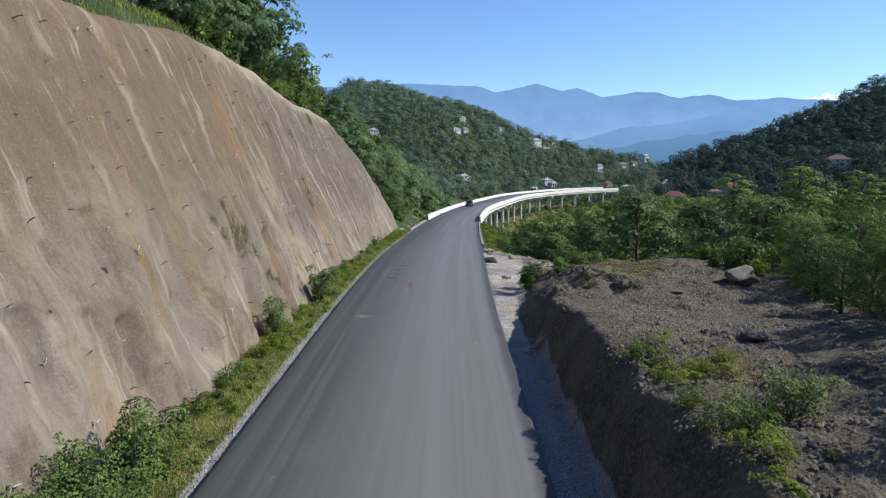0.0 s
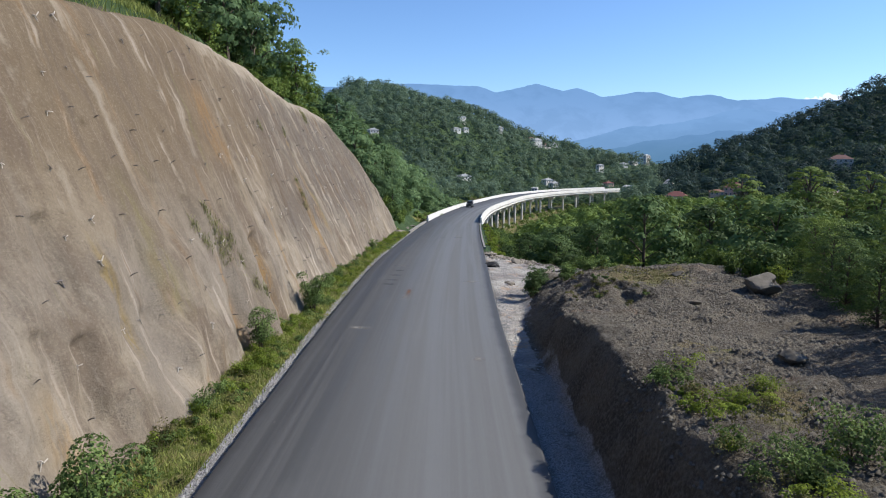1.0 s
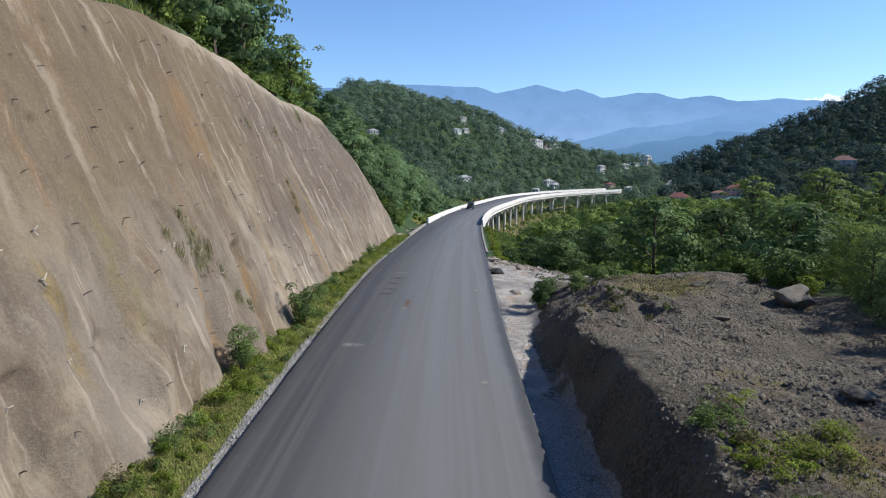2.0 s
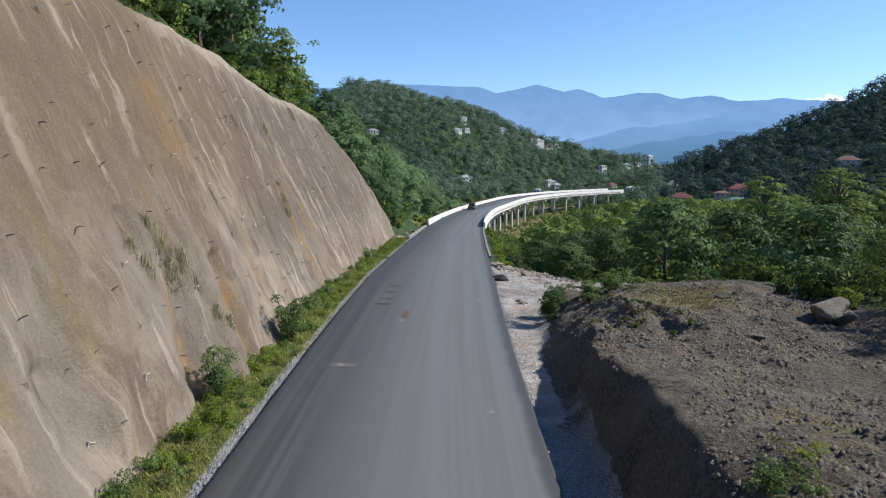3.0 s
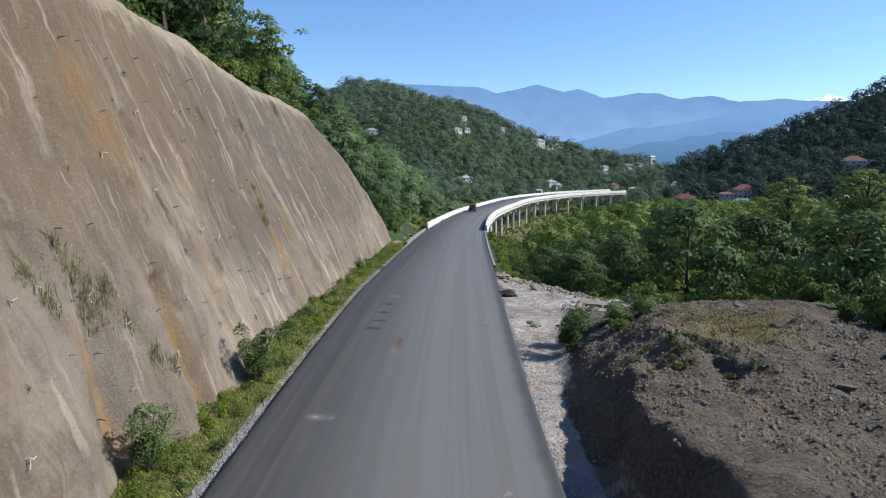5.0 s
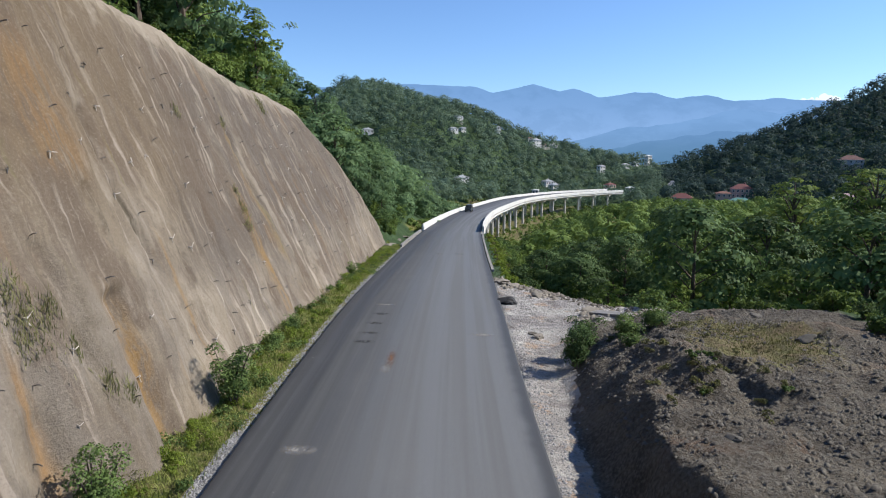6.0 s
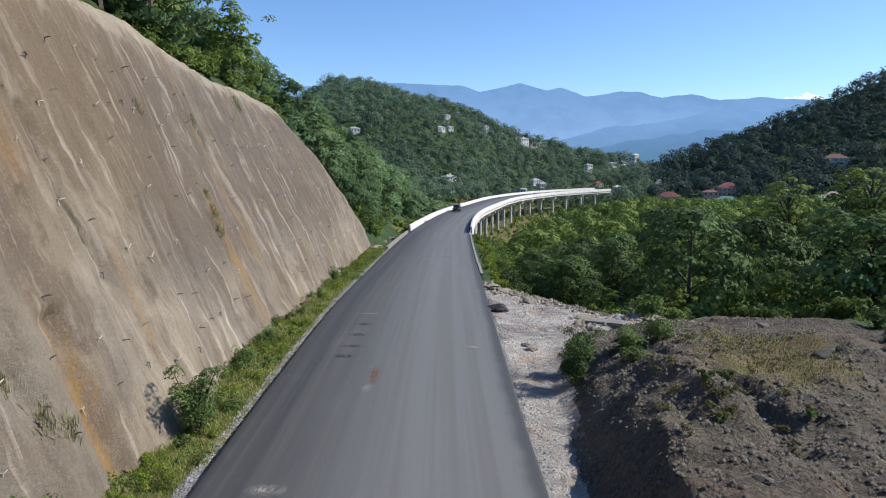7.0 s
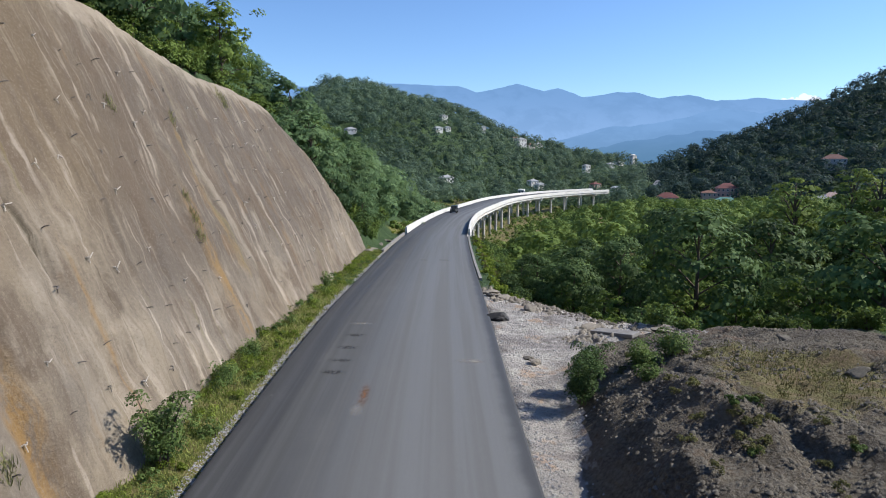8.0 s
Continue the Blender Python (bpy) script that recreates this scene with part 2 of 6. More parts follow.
def make_ground():
    n = Nodes("ground_soil")
    grit = n.noise(7.0, 6, 0.7, n.coords())
    big = n.noise(0.45, 5, 0.6, n.coords(), 0.35, 0.68)
    soil = n.mix(big, (0.072, 0.061, 0.047), (0.135, 0.115, 0.086))
    soil = n.mix(n.noise(0.25, 4, 0.6, n.coords((1, 1, 1), (0, 0, 0.7)), 0.55, 0.72), soil, (0.13, 0.088, 0.06))
    soil = n.mix(n.ramp(grit, 0.42, 0.66, 0.0, 0.7), soil, (0.185, 0.170, 0.139))
    soil = n.mix(n.ramp(grit, 0.30, 0.44, 0.7, 0.0), soil, (0.04, 0.034, 0.029))
    pale = n.mix(big, (0.47, 0.445, 0.40), (0.32, 0.30, 0.27))
    pale = n.mix(n.noise(0.28, 5, 0.65, n.coords((1, 0.6, 1)), 0.52, 0.64), pale, (0.165, 0.15, 0.137))
    pale = n.mix(n.noise(0.8, 5, 0.65, n.coords((0.5, 1, 1)), 0.45, 0.7), pale, (0.215, 0.20, 0.19))
    pale = n.mix(n.noise(0.5, 4, 0.6, n.coords((1, 1, 1), (0, 0, 0.9)), 0.56, 0.7), pale, (0.40, 0.29, 0.20))
    pale = n.mix(n.ramp(grit, 0.35, 0.5, 0.5, 0.0), pale, (0.17, 0.155, 0.14))
    gravel = n.mix(n.noise(16.0, 3, 0.6, n.coords(), 0.4, 0.6), (0.15, 0.148, 0.146), (0.34, 0.335, 0.33))
    grass = n.mix(n.noise(1.3, 5, 0.65, n.coords(), 0.35, 0.65), (0.105, 0.13, 0.032), (0.19, 0.165, 0.07))
    wood = n.mix(n.noise(0.3, 5, 0.6, n.coords(), 0.35, 0.65), (0.032, 0.056, 0.022), (0.055, 0.09, 0.036))
    edge = n.noise(1.1, 5, 0.7, n.coords())

    def soft(name):
        return n.ramp(n.math("ADD", n.attribute(name), n.math("MULTIPLY", n.math("SUBTRACT", edge, 0.5), 0.9)), 0.4, 0.6)

    c = n.mix(soft("pale"), soil, pale)
    c = n.mix(soft("gravel"), c, gravel)
    c = n.mix(soft("grass"), c, grass)
    dry = n.mix(n.noise(0.9, 5, 0.65, n.coords(), 0.35, 0.65), (0.175, 0.135, 0.078), (0.150, 0.142, 0.060))
    dry = n.mix(n.ramp(grit, 0.32, 0.5, 0.6, 0.0), dry, (0.06, 0.048, 0.034))
    c = n.mix(soft("dry"), c, dry)
    c = n.mix(soft("wood"), c, wood)
    n.bump(n.math("ADD", grit, n.math("MULTIPLY", n.noise(2.2, 6, 0.7, n.coords()), 1.4)), 1.0, 0.16)
    return n.done(c, 0.95, 0.0, 0.15)


ASPHALT = make_asphalt()
SHOTCRETE = make_shotcrete()
GROUND = make_ground()
GRAVEL = plain("gravel_stone", (0.20, 0.198, 0.195), (0.36, 0.355, 0.35), 9.0, 0.92, bump=0.8, fine=30)
CONCRETE = plain("concrete", (0.36, 0.345, 0.32), (0.46, 0.44, 0.41), 0.8, 0.85)
PARAPET = plain("white_concrete", (0.66, 0.65, 0.61), (0.55, 0.54, 0.50), 0.25, 0.7, bump=0.1)
FASCIA = plain("beam_concrete", (0.52, 0.49, 0.44), (0.62, 0.59, 0.53), 0.4, 0.8)
STEEL = plain("dull_steel", (0.10, 0.085, 0.075), (0.22, 0.2, 0.185), 12.0, 0.6, 0.3)
PIN_PALE = plain("pale_plastic", (0.5, 0.46, 0.4), (0.36, 0.31, 0.26), 12.0, 0.6)
OLD_CONCRETE = plain("old_concrete", (0.20, 0.192, 0.178), (0.29, 0.278, 0.258), 1.6, 0.9, bump=0.6, fine=14)
BARK = plain("bark", (0.075, 0.058, 0.043), (0.125, 0.10, 0.08), 6.0, 0.95, bump=0.7)
ROCK = plain("rock", (0.185, 0.165, 0.132), (0.28, 0.248, 0.20), 1.4, 0.92, bump=0.8, fine=9)
STONE = plain("rubble", (0.078, 0.069, 0.055), (0.175, 0.158, 0.127), 2.5, 0.95, bump=0.5, fine=25)
LEAF_WARM = leaf_material("leaf_warm", (0.075, 0.128, 0.026), (0.205, 0.275, 0.066), (0.145, 0.215, 0.054), 0.26)
LEAF_DARK = leaf_material("leaf_dark", (0.046, 0.086, 0.030), (0.146, 0.215, 0.070), (0.094, 0.158, 0.056), 0.22)
LEAF_FRESH = leaf_material("leaf_fresh", (0.095, 0.165, 0.03), (0.21, 0.285, 0.06), (0.16, 0.225, 0.05), 0.32)
LEAF_SLOPE = leaf_material("leaf_slope", (0.080, 0.142, 0.066), (0.190, 0.280, 0.122), (0.135, 0.220, 0.102), 0.40)
LEAF_TALL = leaf_material("leaf_tall", (0.080, 0.130, 0.026), (0.195, 0.255, 0.062), (0.150, 0.205, 0.048), 0.28)
# pale, bluish, even leaves: distance haze put into the leaf colour
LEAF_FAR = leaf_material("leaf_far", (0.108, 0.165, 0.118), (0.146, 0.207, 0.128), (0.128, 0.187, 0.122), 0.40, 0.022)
# darker, bluer leaves: the right hill's shade and haze put into the colour
LEAF_SHADED = leaf_material("leaf_shaded", (0.034, 0.064, 0.062), (0.066, 0.104, 0.081), (0.048, 0.084, 0.073), 0.36, 0.03)
GRASS = leaf_material("grass_blades", (0.14, 0.195, 0.04), (0.30, 0.36, 0.085), (0.29, 0.28, 0.11), 0.36, 0.8)
DRY_GRASS = leaf_material("dry_grass", (0.10, 0.095, 0.036), (0.19, 0.175, 0.07), (0.11, 0.135, 0.036), 0.25, 0.6)


# ---- mesh helpers ----
def mesh_of(name, verts, faces, material, smooth=False):
    """A mesh from an array of places and an array of faces (all of one size), or from a list of mixed faces."""
    me = bpy.data.meshes.new(name)
    if isinstance(faces, np.ndarray):
        k = faces.shape[1]
        me.vertices.add(len(verts))
        me.vertices.foreach_set("co", np.asarray(verts, dtype=np.float32).ravel())
        me.loops.add(faces.size)
        me.loops.foreach_set("vertex_index", faces.astype(np.int32).ravel())
        me.polygons.add(len(faces))
        me.polygons.foreach_set("loop_start", np.arange(0, faces.size, k, dtype=np.int32))
        me.polygons.foreach_set("loop_total", np.full(len(faces), k, dtype=np.int32))
        me.update(calc_edges=True)
    else:
        me.from_pydata([tuple(v) for v in verts], [], faces)
    if smooth:
        me.polygons.foreach_set("use_smooth", np.ones(len(me.polygons), dtype=bool))
    if material is not None:
        me.materials.append(material)
    me.update()
    return me


def bm_mesh(name, bm, material, smooth=False):
    me = bpy.data.meshes.new(name)
    bmesh.ops.recalc_face_normals(bm, faces=bm.faces)
    bm.to_mesh(me)
    bm.free()
    if material is not None:
        me.materials.append(material)
    if smooth:
        me.polygons.foreach_set("use_smooth", np.ones(len(me.polygons), dtype=bool))
    return me


def part(name, bm, material, parent, label=""):
    """Links a bmesh (or a mesh) as one object under a thing or a part."""
    me = bm if isinstance(bm, bpy.types.Mesh) else bm_mesh(name, bm, material)
    ob = new(name, me)
    ob.parent = parent
    return tagged(ob, label)


def empty(name, m=None):
    ob = new(name)
    ob.empty_display_size = 0.3
    if m is not None:
        ob.matrix_world = m
    return ob


def box(bm, lo, hi, bevel=0.0):
    """A box from corner to corner, with bevelled edges."""
    lo, hi = Vector(lo), Vector(hi)
    made = bmesh.ops.create_cube(bm, size=1.0, matrix=Matrix.LocRotScale((lo + hi) / 2, None, hi - lo))
    if bevel:
        edges = list({e for v in made["verts"] for e in v.link_edges})
        bmesh.ops.bevel(bm, geom=edges, offset=bevel, segments=2, affect="EDGES", profile=0.6)
    return bm


def tube(bm, places, radii, sides=7):
    """A closed tube through places."""
    rings = []
    for i, p in enumerate(places):
        p = Vector(p)
        a = Vector(places[max(i - 1, 0)])
        b = Vector(places[min(i + 1, len(places) - 1)])
        d = (b - a).normalized()
        u = d.orthogonal().normalized()
        if rings:
            u = (last - d * last.dot(d)).normalized()
        last = u
        v = d.cross(u)
        rings.append([bm.verts.new(p + (u * math.cos(t) + v * math.sin(t)) * radii[i]) for t in (math.tau * k / sides for k in range(sides))])
    for r0, r1 in zip(rings, rings[1:]):
        for k in range(sides):
            bm.faces.new((r0[k], r0[(k + 1) % sides], r1[(k + 1) % sides], r1[k]))
    bm.faces.new(rings[0][::-1])
    bm.faces.new(rings[-1])
    return bm


TABLES = {}


def fbm(x, y, scale, octaves=4, seed=0):
    """Smooth value noise on arrays, about -1 to 1."""
    if seed not in TABLES:
        TABLES[seed] = np.random.RandomState(seed).rand(256, 256) * 2 - 1
    table = TABLES[seed]
    total, amp, f = 0.0, 1.0, 1.0 / scale
    for o in range(octaves):
        u, v = x * f + 17.3 * o, y * f + 5.1 * o
        i, j = np.floor(u).astype(int), np.floor(v).astype(int)
        a, b = u - i, v - j
        a, b = a * a * (3 - 2 * a), b * b * (3 - 2 * b)
        g = lambda p, q: table[p % 256, q % 256]
        total = total + amp * ((g(i, j) * (1 - a) + g(i + 1, j) * a) * (1 - b) + (g(i, j + 1) * (1 - a) + g(i + 1, j + 1) * a) * b)
        amp *= 0.5
        f *= 2.03
    return total


def step(v, lo, hi):
    t = np.clip((v - lo) / (hi - lo), 0, 1)
    return t * t * (3 - 2 * t)


# ---- the plan ----
_ys = np.arange(-80, 1200, 1.0)
_slope = np.interp(_ys, [-80, 56, 76, 150, 300, 1200], [0, 0, -0.045, -0.045, -0.012, -0.012])
_zs = np.cumsum(_slope)


def road_z(y):
    """Height of the road's crown line; it is level at first and falls from about y = 60 on."""
    return np.interp(y, _ys, _zs) + 0.05


# centre line of the road and the viaduct
CENTRE = [(-1.87, -60), (-1.87, -20), (-1.87, 10), (-1.85, 30), (-1.76, 45), (-1.35, 62), (-0.75, 80), (0.15, 105), (1.9, 140), (5.3, 180), (10.3, 218), (18.5, 258), (31, 306), (46, 342), (67, 377), (92, 406), (112, 425)]


def spline(points, n):
    """Points along a Catmull-Rom curve, evenly enough."""
    p = [np.array(q, float) for q in points]
    p = [2 * p[0] - p[1]] + p + [2 * p[-1] - p[-2]]
    res = []
    for a, b, c, d in zip(p, p[1:], p[2:], p[3:]):
        for t in np.arange(0, 1, 1.0 / n):
            res.append(0.5 * (2 * b + (c - a) * t + (2 * a - 5 * b + 4 * c - d) * t * t + (3 * b - a - 3 * c + d) * t ** 3))
    return np.array(res + [p[-2]])


LINE = spline(CENTRE, 12)
_d = np.gradient(LINE, axis=0)
_d /= np.linalg.norm(_d, axis=1)[:, None]
SIDE = np.stack([_d[:, 1], -_d[:, 0]], axis=1)          # to the right of travel
RUN = np.concatenate([[0], np.cumsum(np.linalg.norm(np.diff(LINE, axis=0), axis=1))])
BRIDGE_RUN = float(np.interp(140, LINE[:, 1], RUN))


def along(run):
    """Centre, right-hand side and height at a distance along the road."""
    c = np.array([np.interp(run, RUN, LINE[:, 0]), np.interp(run, RUN, LINE[:, 1])])
    s = np.array([np.interp(run, RUN, SIDE[:, 0]), np.interp(run, RUN, SIDE[:, 1])])
    return c, s, float(road_z(c[1]))


HALF = 5.55
BANK = -0.03                                            # the carriageway falls to its right


def centre_x(y):
    return np.interp(y, LINE[:, 1], LINE[:, 0])


def edge_left(y):
    return centre_x(y) - HALF


def edge_right(y):
    return centre_x(y) + HALF


def wall_base(y):
    return np.interp(y, [-60, 10, 21, 33, 39, 58, 75, 90, 103, 140], [-10.8, -10.6, -10.5, -10.1, -9.75, -9.75, -9.2, -8.6, -8.0, -8.0])


def wall_slope(y):
    return np.interp(y, [-60, 40, 55, 75, 95], [0.37, 0.37, 0.40, 0.45, 0.52])


def wall_top(y):
    return np.interp(y, [-60, 0, 32, 50, 60, 66, 72, 78, 88, 103], [16.0, 17.0, 17.7, 18.9, 18.6, 17.2, 16.5, 16.6, 16.0, 16.0])


def wall_end(z):
    return 103.0 - 0.9 * np.maximum(z, 0)


def floor_z(y):
    return np.interp(y, [-200, 40, 70, 110, 150, 200, 235, 350, 450, 700, 5000], [-4, -5.5, -7, -9.5, -12.5, -16.5, -18.5, -19.5, -20.5, -22, -40])


CREST_1 = ([-900, -400, -220, -125, -97, -81, -55, -24, 13, 46, 80, 127, 166, 205, 260, 400], [60, 55, 50, 68, 87, 86, 82, 72, 63, 55, 39, 24, 11, 2, -16, -30])
CREST_2 = ([120, 180, 215, 235, 300, 345, 385, 430, 600, 900], [-30, -16, 4, 12, 36, 48, 70, 88, 125, 150])


def ground_z(x, y):
    """Height of the ground."""
    x, y = np.asarray(x, float), np.asarray(y, float)
    fl = floor_z(y) + 0.5 * fbm(x, y, 22, 3, 3)
    cx, rz = centre_x(y), road_z(y)
    left, right = cx - HALF, cx + HALF
    # wooded slope on the left, and the cut behind the sprayed wall
    foot = left - 2.6
    rise = (0.8 + 0.35 * (1 - step(y, 112, 150))) * np.maximum(foot - x, 0)
    rise = 46 * (1 - np.exp(-rise / 46)) * (1 - step(y, 190, 300))
    nat = np.where(y < 300, rz - 0.25, fl) * (1 - step(y, 150, 260)) + fl * step(y, 150, 260) + rise + 0.7 * fbm(x, y, 14, 3, 5) * step(foot - x, 0, 6)
    front = (wall_base(y) - x) / wall_slope(y) - 3.4
    behind = np.maximum(wall_base(y) - wall_slope(y) * wall_top(y) - x, 0)
    top = wall_top(y) - 0.15 + 0.5 * np.minimum(behind, 60) + 0.4 * fbm(x, y, 6, 3, 9) * step(behind, 0.5, 4)
    cut = np.minimum(np.minimum(front, top), (101 - y) / 0.9 - 2.0)
    verge = -0.1 + 0.25 * step(left - 0.9 - x, 0, 1.8) + 0.08 * fbm(x, y, 1.3, 3, 12)
    lz = np.where(y < 108, np.maximum(np.maximum(rz + verge, cut), np.where(x < wall_base(y) - 9, nat * step(y, 88, 106) - 20 * (1 - step(y, 88, 106)), -50)), nat)
    lz = np.where((y >= 96) & (y < 125), np.maximum(lz, np.minimum(nat, rz - 0.2 + rise)), lz)
    # right side: shoulder, heap of excavated earth, edge of the valley
    shoulder = rz - 0.42 + 0.07 * fbm(x, y, 1.1, 4, 21) - 0.12 * step(x - right, 0.2, 1.6)
    crest_x = np.interp(y, [0, 13, 27, 34, 38.5, 41, 46, 52, 58], [7.9, 7.6, 7.15, 6.9, 7.1, 7.8, 9.4, 9.2, 10.3]) + 0.35 * fbm(x * 0, y, 2.6, 3, 31)
    crest_z = np.interp(y, [-30, 13, 20, 27, 34, 38.5, 44, 48, 53, 58, 62], [3.6, 3.2, 3.0, 2.8, 2.4, 2.2, 2.35, 2.1, 1.2, 0.1, -0.7])
    foot_x = np.interp(y, [0, 20, 35, 42, 47, 55, 60, 66], [5.3, 5.5, 5.5, 5.5, 5.7, 6.4, 8.2, 11.0])
    back = np.interp(y, [-30, 20, 26, 33, 42, 50, 56, 62], [3.7, 3.4, 3.0, 1.9, 2.2, 1.9, 1.1, -0.4]) + 0.05 * np.maximum(x - 12, 0) * (1 - step(y, 25, 40))
    plate = crest_z + (back - crest_z) * step(x - crest_x, 0.5, 5)
    plate = plate + 0.20 * fbm(x, y, 1.7, 5, 41) + 0.22 * fbm(x, y, 5.0, 3, 43) + 0.10 * fbm(x, y, 0.55, 3, 44)
    hump = 0.85 * np.exp(-(((x - 18.2 - 0.25 * (48 - y)) / 1.5) ** 2 + ((y - 47.4) / 3.0) ** 2)) * (1 + 0.35 * fbm(x, y, 1.2, 3, 46)) + 0.85 * np.exp(-(((x - 10.0) / 0.95) ** 2 + ((y - 44.4) / 2.6) ** 2))
    dent = 0.35 * np.exp(-(((x - 12.4) / 0.8) ** 2 + ((y - 40.2) / 0.7) ** 2)) + 0.2 * np.exp(-(((x - 10.9) / 0.5) ** 2 + ((y - 39.0) / 1.6) ** 2))
    trough = 0.38 * (1 + 0.7 * fbm(x, y, 1.5, 3, 58)) * np.exp(-(((x - np.interp(y, [39, 41.8, 44, 46.7, 51], [12.6, 12.1, 11.8, 11.3, 10.5]) - 0.6 * fbm(x * 0, y, 2.0, 3, 57)) / 0.6) ** 2)) * step(y, 38.5, 40) * (1 - step(y, 50, 52.5))
    scarp_x = np.interp(y, [39, 41.8, 44, 46.7, 51], [12.6, 12.1, 11.8, 11.3, 10.5]) + 0.5 * fbm(x * 0, y, 1.6, 3, 57)
    scarp = 0.36 * (1 - step(x - scarp_x, -0.25, 0.3)) * step(y, 37.5, 40.5) * (1 - step(y, 49.5, 52.5)) * step(x, 7.0, 8.8)
    plate = plate + hump - dent - 0.18 * trough - scarp
    ramp = step(x, foot_x + 0.25 * fbm(x * 0, y, 1.6, 3, 59), crest_x + 0.1) ** np.interp(y, [36, 42], [0.8, 1.0])
    lin = np.clip((x - foot_x) / (crest_x + 0.1 - foot_x), 0, 1)
    ramp = ramp + (lin - ramp) * step(y, 35, 39) * (1 - step(y, 48, 51))
    heap = shoulder + (np.maximum(plate, shoulder) - shoulder) * ramp + 0.17 * fbm(x, y, 1.0, 4, 47) * ramp * (1 - ramp) * 3
    near = np.where(x < foot_x, shoulder, heap)
    # the rim where the tipped ground drops to the valley
    rim = np.interp(x, [4, 6, 9, 13, 16, 22, 30, 60], [82, 76, 71, 65, 61.5, 59.5, 52, 40]) + 1.2 * fbm(x, y * 0, 3.0, 3, 51)
    fall = step(y, rim - 0.5, rim + 13) * step(x - right, 0.6, 3.0)
    far_right = step(x, 26, 40)
    near = near * (1 - far_right) + (near * 0.3 + fl * 0.7) * far_right
    rz_side = near * (1 - fall) + fl * fall
    # embankment below the road up to the viaduct
    bank = rz - 0.5 - np.maximum(x - right - 1.2, 0) * 0.75
    rz_side = np.where(y > 70, np.maximum(rz_side, np.maximum(np.minimum(bank, rz - 0.5), fl)), rz_side)
    rz_side = np.where(y > 141, fl, rz_side)
    under = rz - 0.35 + BANK * np.clip(x - cx, -HALF, HALF)
    h = np.where(x < left - 0.02, lz, np.where(x > right + 0.02, rz_side, under))
    k = step(y, 139, 143)
    valley = np.where(x < left - 1, nat, fl)
    h = h * (1 - k) + valley * k
    # hills across the valley
    c1 = np.interp(x, *CREST_1)
    t1 = step(y, np.interp(x, [-20, 70], [300, 415]), 720) * (1 - step(y, 730, 1100))
    h1 = fl + np.maximum(c1 - fl, 0) * t1 + 6 * fbm(x, y, 90, 3, 61) * step(y, 330, 500)
    c2 = np.interp(x, *CREST_2)
    t2 = step(y, 330, 570) * (1 - step(y, 575, 850))
    h2 = fl + np.maximum(c2 - fl, 0) * t2 + 5 * fbm(x, y, 70, 3, 67) * step(y, 350, 480)
    return np.where(y > 300, np.maximum(h, np.maximum(h1, h2)), h)


def graded(stops):
    """Coordinates with a spacing that differs from stretch to stretch: (from, to, spacing)."""
    res = [np.arange(a, b, s) for a, b, s in stops]
    return np.concatenate(res + [[stops[-1][1]]])


